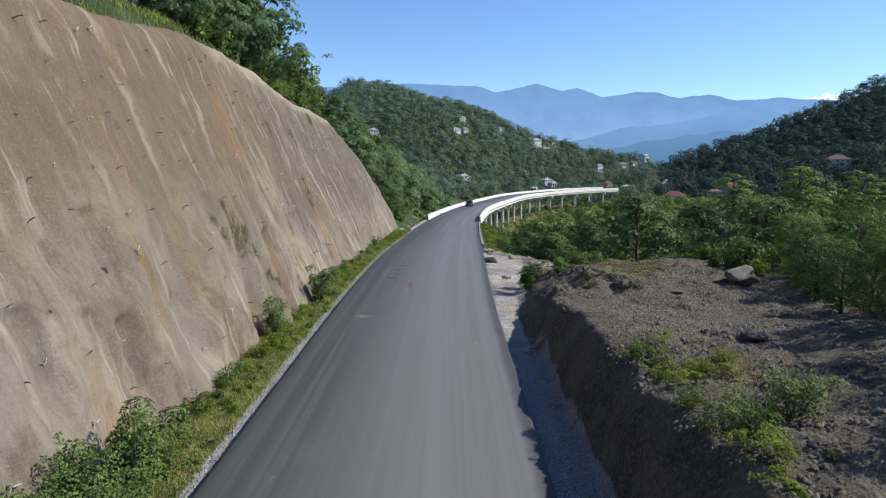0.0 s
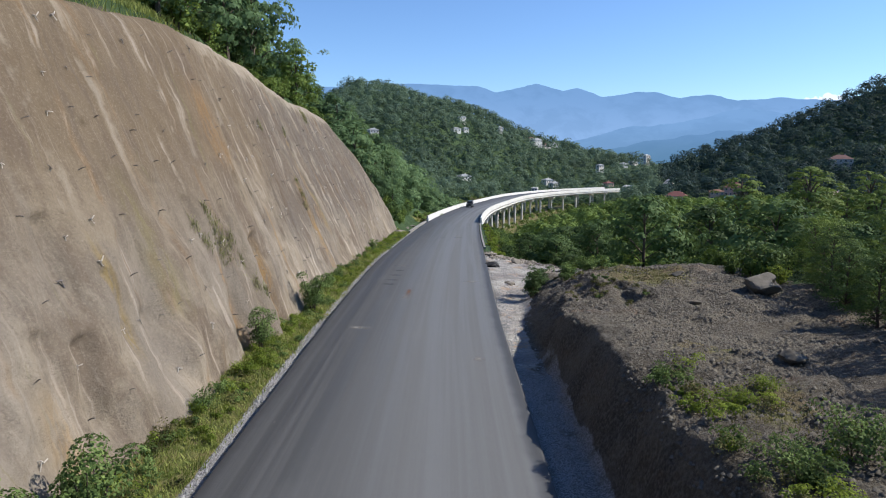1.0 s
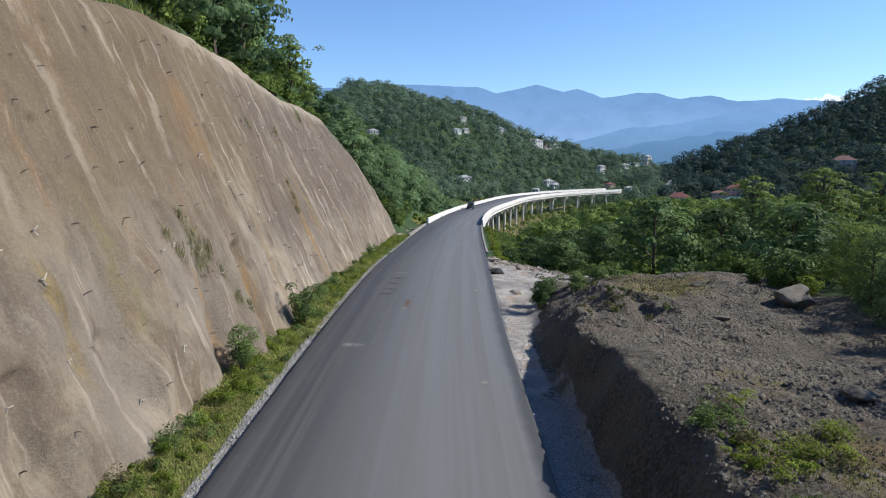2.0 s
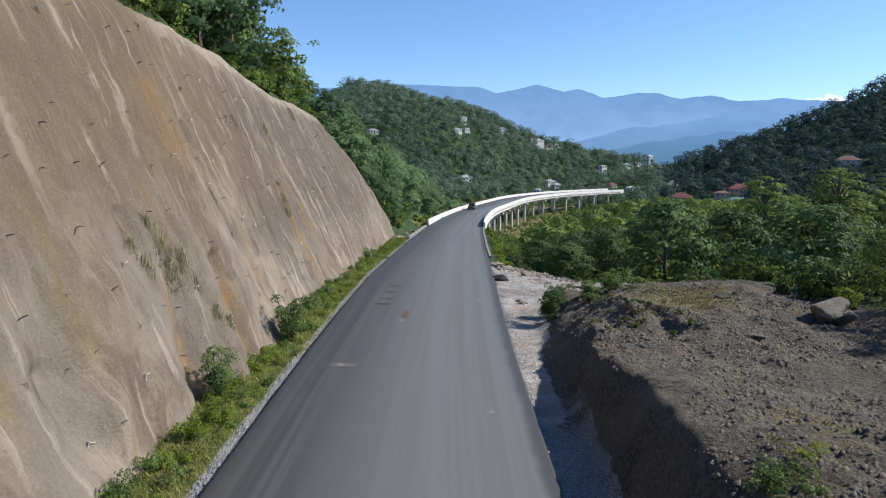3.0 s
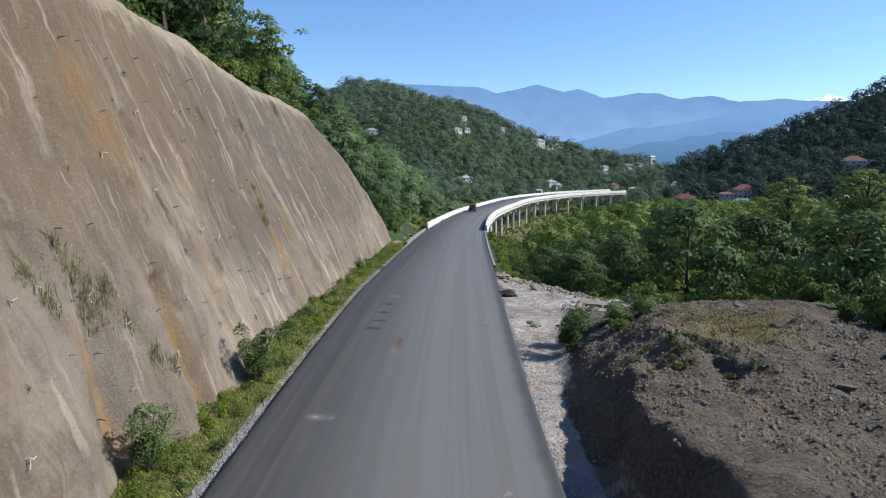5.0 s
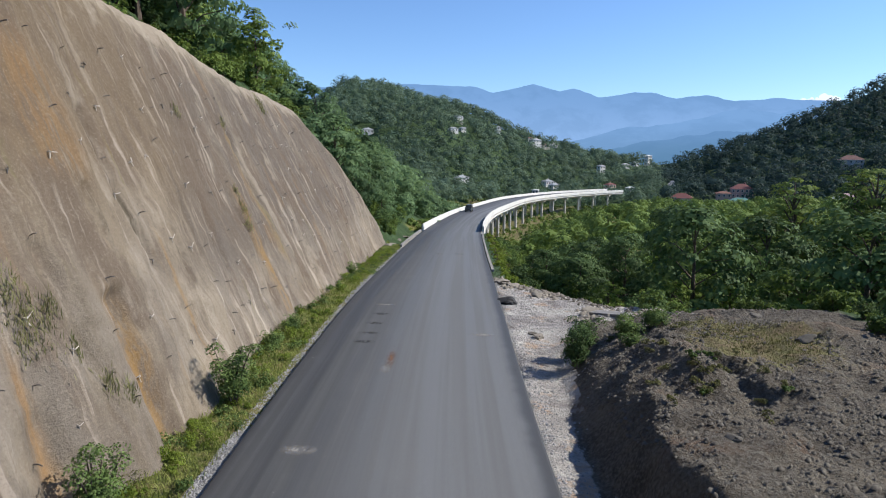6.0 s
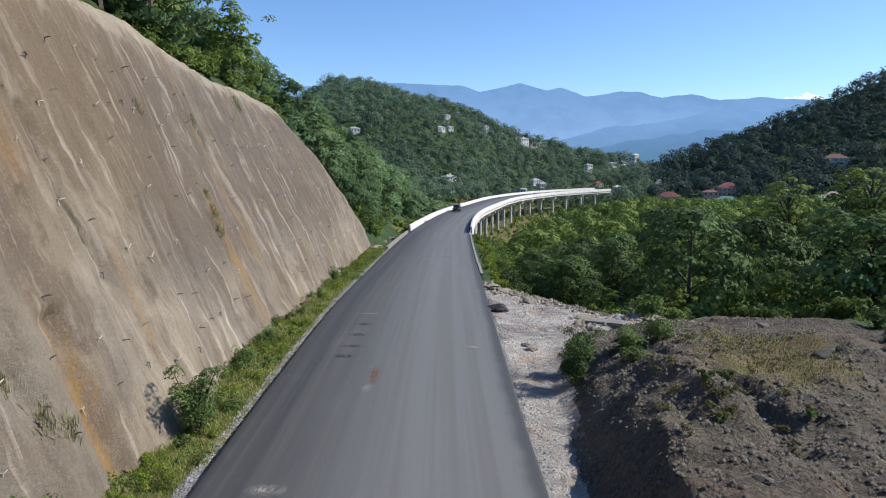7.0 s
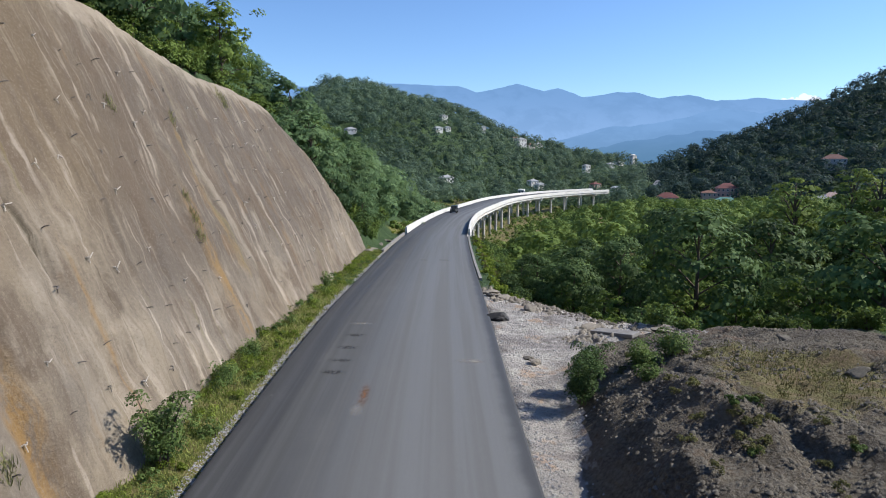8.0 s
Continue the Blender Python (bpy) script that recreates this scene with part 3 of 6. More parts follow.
def build_ground():
    xs = graded([(-4900, -900, 400), (-900, -120, 30), (-120, -40, 4), (-40, -22, 1.5), (-22, -8, 0.55), (-8, 3.4, 1.6), (3.4, 14, 0.2), (14, 24, 0.35), (24, 60, 2), (60, 200, 8), (200, 900, 25), (900, 4900, 400)])
    ys = graded([(-4900, -80, 400), (-80, 8, 4), (8, 30, 0.35), (30, 62, 0.22), (62, 80, 0.5), (80, 144, 1), (144, 300, 6), (300, 1300, 20), (1300, 4900, 300)])
    X, Y = np.meshgrid(xs, ys)
    Z = ground_z(X, Y)
    nx, ny = len(xs), len(ys)
    idx = np.arange(nx * ny).reshape(ny, nx)
    faces = np.stack([idx[:-1, :-1], idx[:-1, 1:], idx[1:, 1:], idx[1:, :-1]], axis=-1).reshape(-1, 4)
    me = mesh_of("ground", np.stack([X, Y, Z], -1).reshape(-1, 3), faces, GROUND, True)
    right = edge_right(Y)
    x, y = X, Y
    wood = np.clip(np.maximum(step(y, 74, 84), np.maximum(step(x, 21, 26), step(-x, 14, 17))), 0, 1)
    wood = np.where((Z < -1.6) & (x > 6) & (y > 58), 1.0, wood)
    pale = step(y, 40, 50) * (1 - step(y, 73, 78)) * step(x - right, -0.2, 0.4) * np.where(Z < -0.12, 1.0, 0.0) + step(x - right, -0.5, 0.2) * (1 - step(x - right, 1.0, 1.9)) * step(y, 24, 40) * (y < 76)
    lip = wall_base(y) - wall_slope(y) * wall_top(y) - x
    pale = np.maximum(pale, np.where((lip > -0.8) & (lip < 1.1) & (y > 47) & (y < 92) & (x < -12), 0.52, 0.0))
    wood = wood * np.where((lip > -0.8) & (lip < 1.1) & (y < 92) & (x < -12), 0.0, 1.0)
    gravel = np.where((x < edge_left(y) + 0.3) & (x > edge_left(y) - 0.7), 1.0, 0.0) * (y < 141)
    gravel = np.maximum(gravel, np.where((x > right - 0.2) & (x < right + 2.1), 0.62, 0.0) * (1 - step(y, 30, 46)))
    grass = np.where((x < edge_left(y) - 0.65) & (x > -14), 1.0, 0.0)
    g = fbm(x, y, 5, 4, 71)
    patch = 0.5 * np.exp(-(((x - 9.8) / 2.0) ** 2 + ((y - 20.5) / 2.6) ** 2)) + 0.95 * np.exp(-(((x - 14.4) / 3.4) ** 2 + ((y - 47.4) / 5.2) ** 2)) + 0.5 * np.exp(-(((x - 10.5) / 2.0) ** 2 + ((y - 27.0) / 2.5) ** 2))
    dry = np.clip(patch * 1.25 + 0.35 * g * patch, 0, 1)
    # rough grass on the open ground below the viaduct
    off = x - centre_x(np.clip(y, 100, 440))
    open_ground = step(y, 138, 146) * (1 - step(y, 235, 260)) * step(off, -12, -8) * (1 - step(off, 20, 28))
    open_ground = np.maximum(open_ground, np.where((Z < -14) & (y > 150) & (y < 425) & (x > -30) & (x < 0.33 * y), 1.0, 0.0))
    wood = wood * (1 - open_ground)
    grass = np.maximum(grass, open_ground)
    dry = np.maximum(dry, 0.52 * open_ground)
    for name, v in (("pale", pale), ("gravel", gravel), ("grass", grass), ("dry", dry), ("wood", wood)):
        a = me.attributes.new(name, "FLOAT", "POINT")
        a.data.foreach_set("value", np.clip(v, 0, 1).astype(np.float32).ravel())
    return tagged(new("ground", me), "bare earth, pale gravel and woodland soil of the valley", "ground", kind="structure")


build_ground()


# ---- road ----
def ribbon(name, runs, offsets, material, smooth=False):
    """A strip along the road: a closed cross-section of (offset, height) pairs swept through the runs."""
    verts = []
    for r in runs:
        c, s, z = along(r)
        for o, h in offsets:
            verts.append((c[0] + s[0] * o, c[1] + s[1] * o, z + h))
    k, n = len(offsets), len(runs)
    i = np.arange(n - 1)[:, None] * k
    a = np.arange(k)[None, :]
    b = (a + 1) % k
    quads = np.stack(np.broadcast_arrays(i + a, i + b, i + k + b, i + k + a), -1).reshape(-1, 4)
    faces = [tuple(q) for q in quads.tolist()] + [tuple(range(k))[::-1], tuple((n - 1) * k + j for j in range(k))]
    return mesh_of(name, np.array(verts), faces, material, smooth)


def build_road():
    runs = np.concatenate([np.arange(2, 215, 1.5), np.arange(215, RUN[-1], 5), [RUN[-1] - 0.1]])
    w = HALF
    prof = [(-w, -0.26 - w * BANK), (w, -0.26 + w * BANK), (w + 0.02, -0.02 + w * BANK), (w - 0.06, w * BANK), (0, 0), (-w + 0.06, -w * BANK), (-w - 0.02, -0.02 - w * BANK)]
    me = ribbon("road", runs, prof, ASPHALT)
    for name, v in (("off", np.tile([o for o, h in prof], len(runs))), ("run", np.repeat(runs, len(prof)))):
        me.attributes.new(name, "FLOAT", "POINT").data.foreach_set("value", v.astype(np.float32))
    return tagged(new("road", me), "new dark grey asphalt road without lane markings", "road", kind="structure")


build_road()


# ---- sprayed concrete wall ----
def wall_point(y, z):
    """A place on the wall's face, without its unevenness."""
    return np.array([wall_base(y) - wall_slope(y) * z, y, z])


def build_wall():
    na, nb = 760, 150
    v = np.linspace(0, 1, nb)
    rows = []
    for f in v:
        # straight stretch up to the rounded end, then the turn into the hill
        z_end = f * 16.6 - 0.7 * (1 - f)
        yend = wall_end(z_end)
        y = np.concatenate([np.linspace(-45, 14, 60), np.linspace(14.2, yend, na - 60 - 46)])
        z = f * wall_top(y) - 0.7 * (1 - f)
        x = wall_base(y) - wall_slope(y) * z
        t = np.linspace(0.06, 1, 46)
        r = 3.2
        ang = np.minimum(t * 2.2, 1) * radians(82)
        ax = x[-1] - r * (1 - np.cos(ang)) - np.maximum(t - 0.45, 0) * 11
        ay = yend + r * np.sin(ang) + np.maximum(t - 0.45, 0) * 1.5
        az = np.full(46, z[-1]) + np.maximum(t - 0.45, 0) * 2.0 * f
        rows.append(np.stack([np.concatenate([x, ax]), np.concatenate([y, ay]), np.concatenate([z, az])], -1))
    P = np.array(rows)
    # unevenness: flutes running down the fall, broad hollows, one deep groove
    Y, Z = P[..., 1] + 0.6 * P[..., 0], P[..., 2]
    amp = 0.35 + 0.65 * np.clip(1 - v, 0, 1)[:, None]
    flute = 0.17 * fbm(Y, Z * 0.10, 2.6, 3, 101) + 0.36 * fbm(Y, Z * 0.35, 8.0, 2, 103) + 0.10 * fbm(Y, Z * 0.25, 0.9, 3, 107)
    groove = -0.85 * np.exp(-(((P[..., 1] - 35.3 - 0.12 * Z) / 0.9) ** 2)) * step(8.5 - Z, 0, 6)
    groove = groove - 0.45 * np.exp(-(((P[..., 1] - 40.2 - 0.03 * Z) / 0.55) ** 2)) * step(6.0 - Z, 0, 0.5)
    # narrow washed-out runs, each from a notch downwards: place along the wall, top, foot, width, depth
    wob = 0.25 * fbm(P[..., 1] * 0.2, Z, 2.2, 3, 111)
    for y0, top, foot, wide, deep in ((41.6, 9.6, 6.8, 0.22, 0.22), (44.2, 9.6, 5.0, 0.25, 0.24), (44.2, 12.6, 8.6, 0.3, 0.22), (46.8, 7.6, 2.0, 0.22, 0.18), (37.8, 8.0, 3.0, 0.3, 0.2), (34.6, 8.6, 6.0, 0.3, 0.22), (49.6, 11.5, 4.0, 0.28, 0.16), (53.0, 9.0, 3.0, 0.25, 0.16), (32.2, 9.5, 3.5, 0.3, 0.16), (28.6, 12.0, 5.0, 0.35, 0.18), (57.8, 8.5, 4.0, 0.3, 0.2), (62.5, 12.5, 6.0, 0.3, 0.18), (23.6, 8.6, 4.6, 0.45, 0.34), (25.2, 6.4, 3.6, 0.4, 0.3), (20.8, 5.2, 2.8, 0.5, 0.32), (22.6, 4.6, 0.5, 0.6, 0.36), (27.4, 4.5, 0.0, 0.6, 0.28), (18.2, 6.0, 1.0, 0.6, 0.3)):
        groove = groove - deep * np.exp(-(((P[..., 1] - y0 - wob - 0.10 * (top - Z) * math.sin(y0)) / wide) ** 2)) * step(top - Z, 0, 0.35) * step(Z - foot, -0.5, 1.5)
    bulge = 0.9 * np.sin(np.pi * np.clip(Z / 17, 0, 1)) * step(P[..., 1], 70, 96)
    d = flute * (0.55 + 0.45 * amp) + groove + bulge
    # heavier lumps where the spray has sagged low down, and a finer crust all over
    low = 1 - step(Z, 3, 12)
    d = d + 0.42 * fbm(Y, Z * 0.7, 2.9, 3, 109) * low * (1 - 0.6 * step(P[..., 1], 30, 45))
    d = d + 0.045 * fbm(P[..., 1], Z * 1.2, 0.7, 3, 113)
    lip = np.exp(-((1 - v) / 0.03)) [:, None]
    d = d - lip * 0.5
    P[..., 0] += d * 0.9
    P[..., 2] += d * 0.3
    idx = np.arange(na * nb).reshape(nb, na)
    faces = np.stack([idx[:-1, :-1], idx[:-1, 1:], idx[1:, 1:], idx[1:, :-1]], axis=-1).reshape(-1, 4)
    n0 = na * nb
    # coarse back, so that the shell has thickness
    rim = np.concatenate([idx[0, :], idx[1:, -1], idx[-1, -2::-1], idx[-2:0:-1, 0]])
    ring = P.reshape(-1, 3)[rim] - np.array([0.35, 0, 0.05])
    verts = np.concatenate([P.reshape(-1, 3), ring])
    k = len(rim)
    a = np.arange(k)
    edge = np.stack([np.roll(rim, -1), rim, n0 + a, n0 + np.roll(a, -1)], -1)
    faces = np.concatenate([faces, edge])
    ob = new("wall_cutting", mesh_of("wall_cutting", verts, faces, SHOTCRETE, True))
    depth = np.concatenate([((1 - v)[:, None] * np.full(na, 17.3)).ravel(), np.full(k, 9.0)])
    ob.data.attributes.new("below", "FLOAT", "POINT").data.foreach_set("value", depth.astype(np.float32))
    tagged(ob, "brown sprayed concrete slope with stains and short steel pins", "retaining wall", kind="structure")
    return ob, P


WALL, FACE = build_wall()


def on_wall(y, z):
    """The nearest place of the wall's uneven face."""
    i = int(np.clip(np.searchsorted(FACE[:, 200, 2], z), 0, FACE.shape[0] - 1))
    row = FACE[i]
    j = int(np.argmin(np.abs(row[:714, 1] - y)))
    return Vector(row[j])


def build_pins():
    rng = random.Random(5)
    shapes = []
    for k in range(4):
        bm = bmesh.new()
        if k < 2:
            tube(bm, [(-0.1, 0, 0), (0.22, 0.01, 0.05), (0.34 + 0.1 * k, 0.0, 0.02)], [0.026, 0.026, 0.022], 6)
        else:
            tube(bm, [(-0.1, 0, 0), (0.12, 0, 0.03), (0.17, 0.02, -0.02), (0.16, 0.3 * (5 - 2 * k), 0.06)], [0.026, 0.026, 0.026, 0.022], 6)
            tube(bm, [(0.12, 0, 0.03), (0.10, 0.03, -0.28)], [0.024, 0.024], 6)
        shapes.append(bm_mesh("anchor_pin", bm, PIN_PALE if k == 2 else STEEL))
    n = 0
    for row in range(8):
        for col in range(46):
            y = 12 + col * 1.9 + (row % 2) * 0.95 + rng.uniform(-0.5, 0.5)
            z = 2.2 + row * 1.95 + rng.uniform(-0.5, 0.5)
            if z > wall_top(y) - 0.8 or y > wall_end(z) - 0.5 or rng.random() < 0.12:
                continue
            ob = new("anchor_pin", shapes[rng.choice((0, 0, 1, 2, 3, 2))])
            ob.parent = WALL
            ob.matrix_local = Matrix.LocRotScale(on_wall(y, z), Euler((rng.uniform(-0.6, 0.6), rng.uniform(-0.5, 0.1), rng.uniform(-0.5, 0.5))), Vector((1, 1, 1)) * rng.uniform(0.5, 1.0))
            n += 1
            if n >= 296:
                return


build_pins()


# ---- viaduct ----
def build_viaduct():
    v = tagged(empty("viaduct", pose(1.9, 140, -8)), "curved concrete road viaduct with white parapets on slender columns", "bridge")
    inv = v.matrix_world.inverted()
    span, end = 17.5, RUN[-1]

    def sweep(name, a, b, prof, material, label="", parent=v):
        me = ribbon(name, np.arange(a, b + 0.01, (b - a) / 4), prof, material)
        me.transform(inv)
        return part(name, me, None, parent, label)

    w = HALF
    e = w + 0.42
    sweep_end = end - 2
    runs = np.arange(BRIDGE_RUN, sweep_end, span)
    bl = BANK
    for i, r in enumerate(runs):
        a, b = r + 0.03, min(r + span - 0.03, sweep_end)
        sweep("deck", a, b, [(-e + 0.5, -1.0), (e - 0.5, -1.0), (e - 0.5, -0.28 + e * bl), (-e + 0.5, -0.28 - e * bl)], FASCIA)
        sweep("girder", a, b, [(-e + 1.1, -1.95), (e - 1.1, -1.95), (e - 0.9, -1.002), (-e + 0.9, -1.002)], FASCIA)
        for side in (-1, 1):
            o = side * (w + 0.32)
            sweep("parapet", a, b, [(o - 0.24, -0.3 + o * bl), (o + 0.24, -0.3 + o * bl), (o + 0.20, 0.2 + o * bl), (o + 0.13, 1.12 + o * bl), (o - 0.13, 1.12 + o * bl), (o - 0.20, 0.2 + o * bl)], PARAPET, "white-painted concrete parapet")
            sweep("fascia", a + 0.12, b - 0.12, [(side * (e - 0.5), -1.35), (side * (e + 0.25), -1.35), (side * (e + 0.25), -0.85 + side * e * bl), (side * (e - 0.5), -0.85 + side * e * bl)], PARAPET, "pale fascia beam")
        # cap and two columns
        rc = r + (2.5 if i == 0 else 0)
        c, s, z = along(rc)
        m = inv @ Matrix.Translation((c[0], c[1], z)) @ Matrix.Rotation(math.atan2(s[1], s[0]), 4, "Z")
        bm = box(bmesh.new(), (-e + 0.2, -0.6, -2.75), (e - 0.2, 0.6, -1.952), 0.06)
        for q in (-1, 1):
            box(bm, (q * (e + 0.2) - 0.14, -0.2, -2.4), (q * (e + 0.2) + 0.14, 0.2, -1.36), 0.02)
        cap = part("pier_cap", bm, FASCIA, v)
        cap.matrix_local = m
        for q in (-1, 1):
            p = Vector((c[0] + s[0] * q * 4.4, c[1] + s[1] * q * 4.4, z))
            foot = float(ground_z(p.x, p.y)) - 0.5
            bm = bmesh.new()
            tube(bm, [(0, 0, foot - z), (0, 0, foot - z + 1.0), (0, 0, -2.751)], [0.58, 0.55, 0.55], 14)
            col = part("pier", bm, FASCIA, v, "round concrete column")
            col.matrix_local = inv @ Matrix.Translation(p)
    # abutment and wing wall beside the last of the road
    bm = box(bmesh.new(), (-e, -1.2, -7.5), (e, 0.1, -0.8), 0.04)
    c, s, z = along(BRIDGE_RUN - 0.3)
    ab = part("abutment", bm, CONCRETE, v)
    ab.matrix_local = inv @ Matrix.Translation((c[0], c[1], z)) @ Matrix.Rotation(math.atan2(s[1], s[0]), 4, "Z")
    return v


build_viaduct()


def build_wing():
    a = float(np.interp(83.5, LINE[:, 1], RUN))
    w = HALF + 0.12
    prof = [(w, -3.6), (w + 0.32, -3.6), (w + 0.3, -0.02 + w * BANK), (w + 0.02, -0.02 + w * BANK)]
    me = ribbon("wing_wall", np.linspace(a, BRIDGE_RUN - 0.1, 26), prof, OLD_CONCRETE)
    return tagged(new("wing_wall", me), "low grey concrete wing wall along the road's edge", "retaining wall", kind="structure")


build_wing()


def build_kerb():
    a = float(np.interp(107, LINE[:, 1], RUN))
    w = -HALF - 0.5
    prof = [(w - 0.35, -0.4), (w, -0.4), (w - 0.02, 0.26), (w - 0.33, 0.26)]
    me = ribbon("kerb", np.linspace(a, BRIDGE_RUN - 0.4, 18), prof, OLD_CONCRETE)
    return tagged(new("kerb", me), "low pale concrete kerb leading to the viaduct", "kerb", kind="structure")


build_kerb()


# ---- foliage ----
def leaf_quads(places, normals, length, width, rng, fold=0.25):
    """Pointed leaves (a folded diamond each) at places, facing normals. Returns places and quads."""
    n = len(places)
    spin = rng.normal(size=(n, 3))
    nn = normals / np.maximum(np.linalg.norm(normals, axis=1), 1e-6)[:, None]
    u = np.cross(nn, spin)
    u /= np.maximum(np.linalg.norm(u, axis=1), 1e-6)[:, None]
    w = np.cross(nn, u)
    L = (length * rng.uniform(0.6, 1.3, n))[:, None]
    W = (width * rng.uniform(0.6, 1.3, n))[:, None]
    v = np.stack([places - u * L * 0.5, places + w * W * 0.5 + nn * W * fold, places + u * L * 0.5 - nn * L * 0.12, places - w * W * 0.5 + nn * W * fold], 1)
    return v.reshape(-1, 3), np.arange(n * 4).reshape(-1, 4)


def leaf_tufts(places, normals, size, rng):
    """Three-cornered tufts of leaves, for crowns far off. Returns places and triangles."""
    n = len(places)
    nn = normals / np.maximum(np.linalg.norm(normals, axis=1), 1e-6)[:, None]
    u = np.cross(nn, rng.normal(size=(n, 3)))
    u /= np.maximum(np.linalg.norm(u, axis=1), 1e-6)[:, None]
    w = np.cross(nn, u)
    k = (size * rng.uniform(0.6, 1.3, n))[:, None]
    v = np.stack([places - u * k * 0.55 - w * k * 0.3, places + u * k * 0.5 - w * k * 0.35, places + w * k * 0.6], 1)
    return v.reshape(-1, 3), np.arange(n * 3).reshape(-1, 3)


def clump_points(centres, radii, count, rng, flat=0.62, ruffle=0.42):
    """Places in the outer part of lumps, more of them on top, with outward normals."""
    k = rng.choice(len(centres), count, p=radii ** 2 / np.sum(radii ** 2))
    d = rng.normal(size=(count, 3))
    d /= np.linalg.norm(d, axis=1)[:, None]
    d[:, 2] = np.where(d[:, 2] < -0.35, -d[:, 2], d[:, 2])
    r = radii[k] * rng.uniform(0.5, 1.05, count) ** 0.5
    p = centres[k] + d * r[:, None] * np.array([1, 1, flat])
    nrm = d + rng.normal(size=(count, 3)) * ruffle + np.array([0, 0, 0.3])
    return p, nrm


def tree_parts(seed, height, spread, leaves, leaf, bare=0.22, taper=0.0, lumps=20, fine=False, flat=0.62, clump=1.0):
    """Meshes of trunk with limbs, and crown. taper > 0 narrows the crown towards the top."""
    rng = np.random.RandomState(seed)
    lean = rng.normal(size=2) * 0.03 * height
    bm = bmesh.new()
    hs = np.linspace(0, 0.86, 5)
    trunk = [(lean[0] * h ** 1.5 + 0.05 * rng.normal(), lean[1] * h ** 1.5 + 0.05 * rng.normal(), h * height - (0.3 if h == 0 else 0)) for h in hs]
    r0 = 0.016 * height + 0.03
    tube(bm, trunk, [r0 * 1.25, r0, r0 * 0.75, r0 * 0.45, r0 * 0.15], 6)
    centres, radii = [], []
    for i in range(lumps):
        f = bare + (0.97 - bare) * (i + 0.5) / lumps
        ang = i * 2.4 + rng.uniform(-0.5, 0.5)
        shape = math.sin(math.pi * min(1, (f - bare) / (1 - bare) * (0.75 - 0.25 * taper) + 0.22 + 0.15 * taper)) ** 0.8
        reach = spread * shape * rng.uniform(0.5, 0.86)
        base = np.array([lean[0] * f, lean[1] * f, max(0.12, f - 0.16) * height])
        tip = np.array([lean[0] * f + math.cos(ang) * reach, lean[1] * f + math.sin(ang) * reach, f * height * rng.uniform(0.95, 1.03)])
        mid = base * 0.5 + tip * 0.5 + np.array([0, 0, 0.04 * height])
        tube(bm, [tuple(base), tuple(mid), tuple(tip)], [r0 * 0.4, r0 * 0.22, r0 * 0.08], 4)
        rad = spread * clump * rng.uniform(0.22, 0.40) * (1 - 0.3 * taper * f)
        centres.append(tip)
        radii.append(rad)
        for q in range(2):
            centres.append(mid + (tip - mid) * rng.uniform(0.2, 0.95) + rng.normal(size=3) * rad * 0.7)
            radii.append(rad * rng.uniform(0.45, 0.8))
    p, nrm = clump_points(np.array(centres), np.array(radii), leaves, rng, flat)
    mass = (p - np.array([lean[0] * 0.6, lean[1] * 0.6, 0.55 * height])) / np.array([spread, spread, 0.5 * height])
    nrm = nrm * 0.6 + mass * 0.8
    if fine:
        v, f = leaf_tufts(p, nrm, leaf, rng)
    else:
        v, f = leaf_quads(p, nrm, leaf, leaf * 0.62, rng)
    return bm_mesh("trunk", bm, BARK), v, f


def tree(name, seed, height, spread, leaves, leaf, material, label, group, **more):
    trunk, v, f = tree_parts(seed, height, spread, leaves, leaf, **more)
    t = tagged(empty(name), label, "tree", group)
    part("trunk", trunk, None, t)
    part("crown", mesh_of("crown", v, f, material), None, t)
    return t


def bush(name, seed, height, spread, leaves, leaf, material, label, group="bushes", category="bush", stems=7):
    """Several stems from the ground and one mass of leaves."""
    rng = np.random.RandomState(seed)
    bm = bmesh.new()
    centres, radii = [], []
    for i in range(stems):
        ang, f = i * 2.4 + rng.uniform(-0.4, 0.4), rng.uniform(0.55, 0.95)
        reach = spread * rng.uniform(0.2, 0.75)
        tip = np.array([math.cos(ang) * reach, math.sin(ang) * reach, height * f])
        tube(bm, [(0.05 * math.cos(ang), 0.05 * math.sin(ang), -0.2), tuple(tip * [0.5, 0.5, 0.6]), tuple(tip)], [0.02 * height, 0.013 * height, 0.005 * height], 5)
        for g in (0.25, 0.5, 0.75, 1.0):
            centres.append(tip * [g, g, g * 0.9 + 0.06] + rng.normal(size=3) * 0.08 * spread)
            radii.append(spread * rng.uniform(0.26, 0.46) * (1.25 - 0.45 * g))
    p, nrm = clump_points(np.array(centres), np.array(radii), leaves, rng, 0.8)
    p[:, 2] = np.maximum(p[:, 2], 0.03)
    v, f = leaf_quads(p, nrm, leaf, leaf * 0.6, rng)
    b = tagged(empty(name), label, category, group)
    part("branching_stem", bm, BARK, b)
    part("leaves", mesh_of("leaves", v, f, material), None, b)
    return b


def away(ob):
    """Removes a pattern thing once its copies stand."""
    for o in (*ob.children_recursive, ob):
        bpy.data.objects.remove(o)


def stand(x, y, turn=0.0, size=1.0, sink=0.05):
    return Matrix.LocRotScale(Vector((x, y, float(ground_z(x, y)) - sink)), Euler((0, 0, turn)), Vector((size, size, size)))


def put_copy(ob, m):
    """A copy at m, with its scale."""
    c = copy_thing(ob, m)
    c.matrix_basis = m
    return c


def line_gap(x, y):
    """Distance to the road's centre line."""
    return float(np.min(np.hypot(LINE[:, 0] - x, LINE[:, 1] - y)))


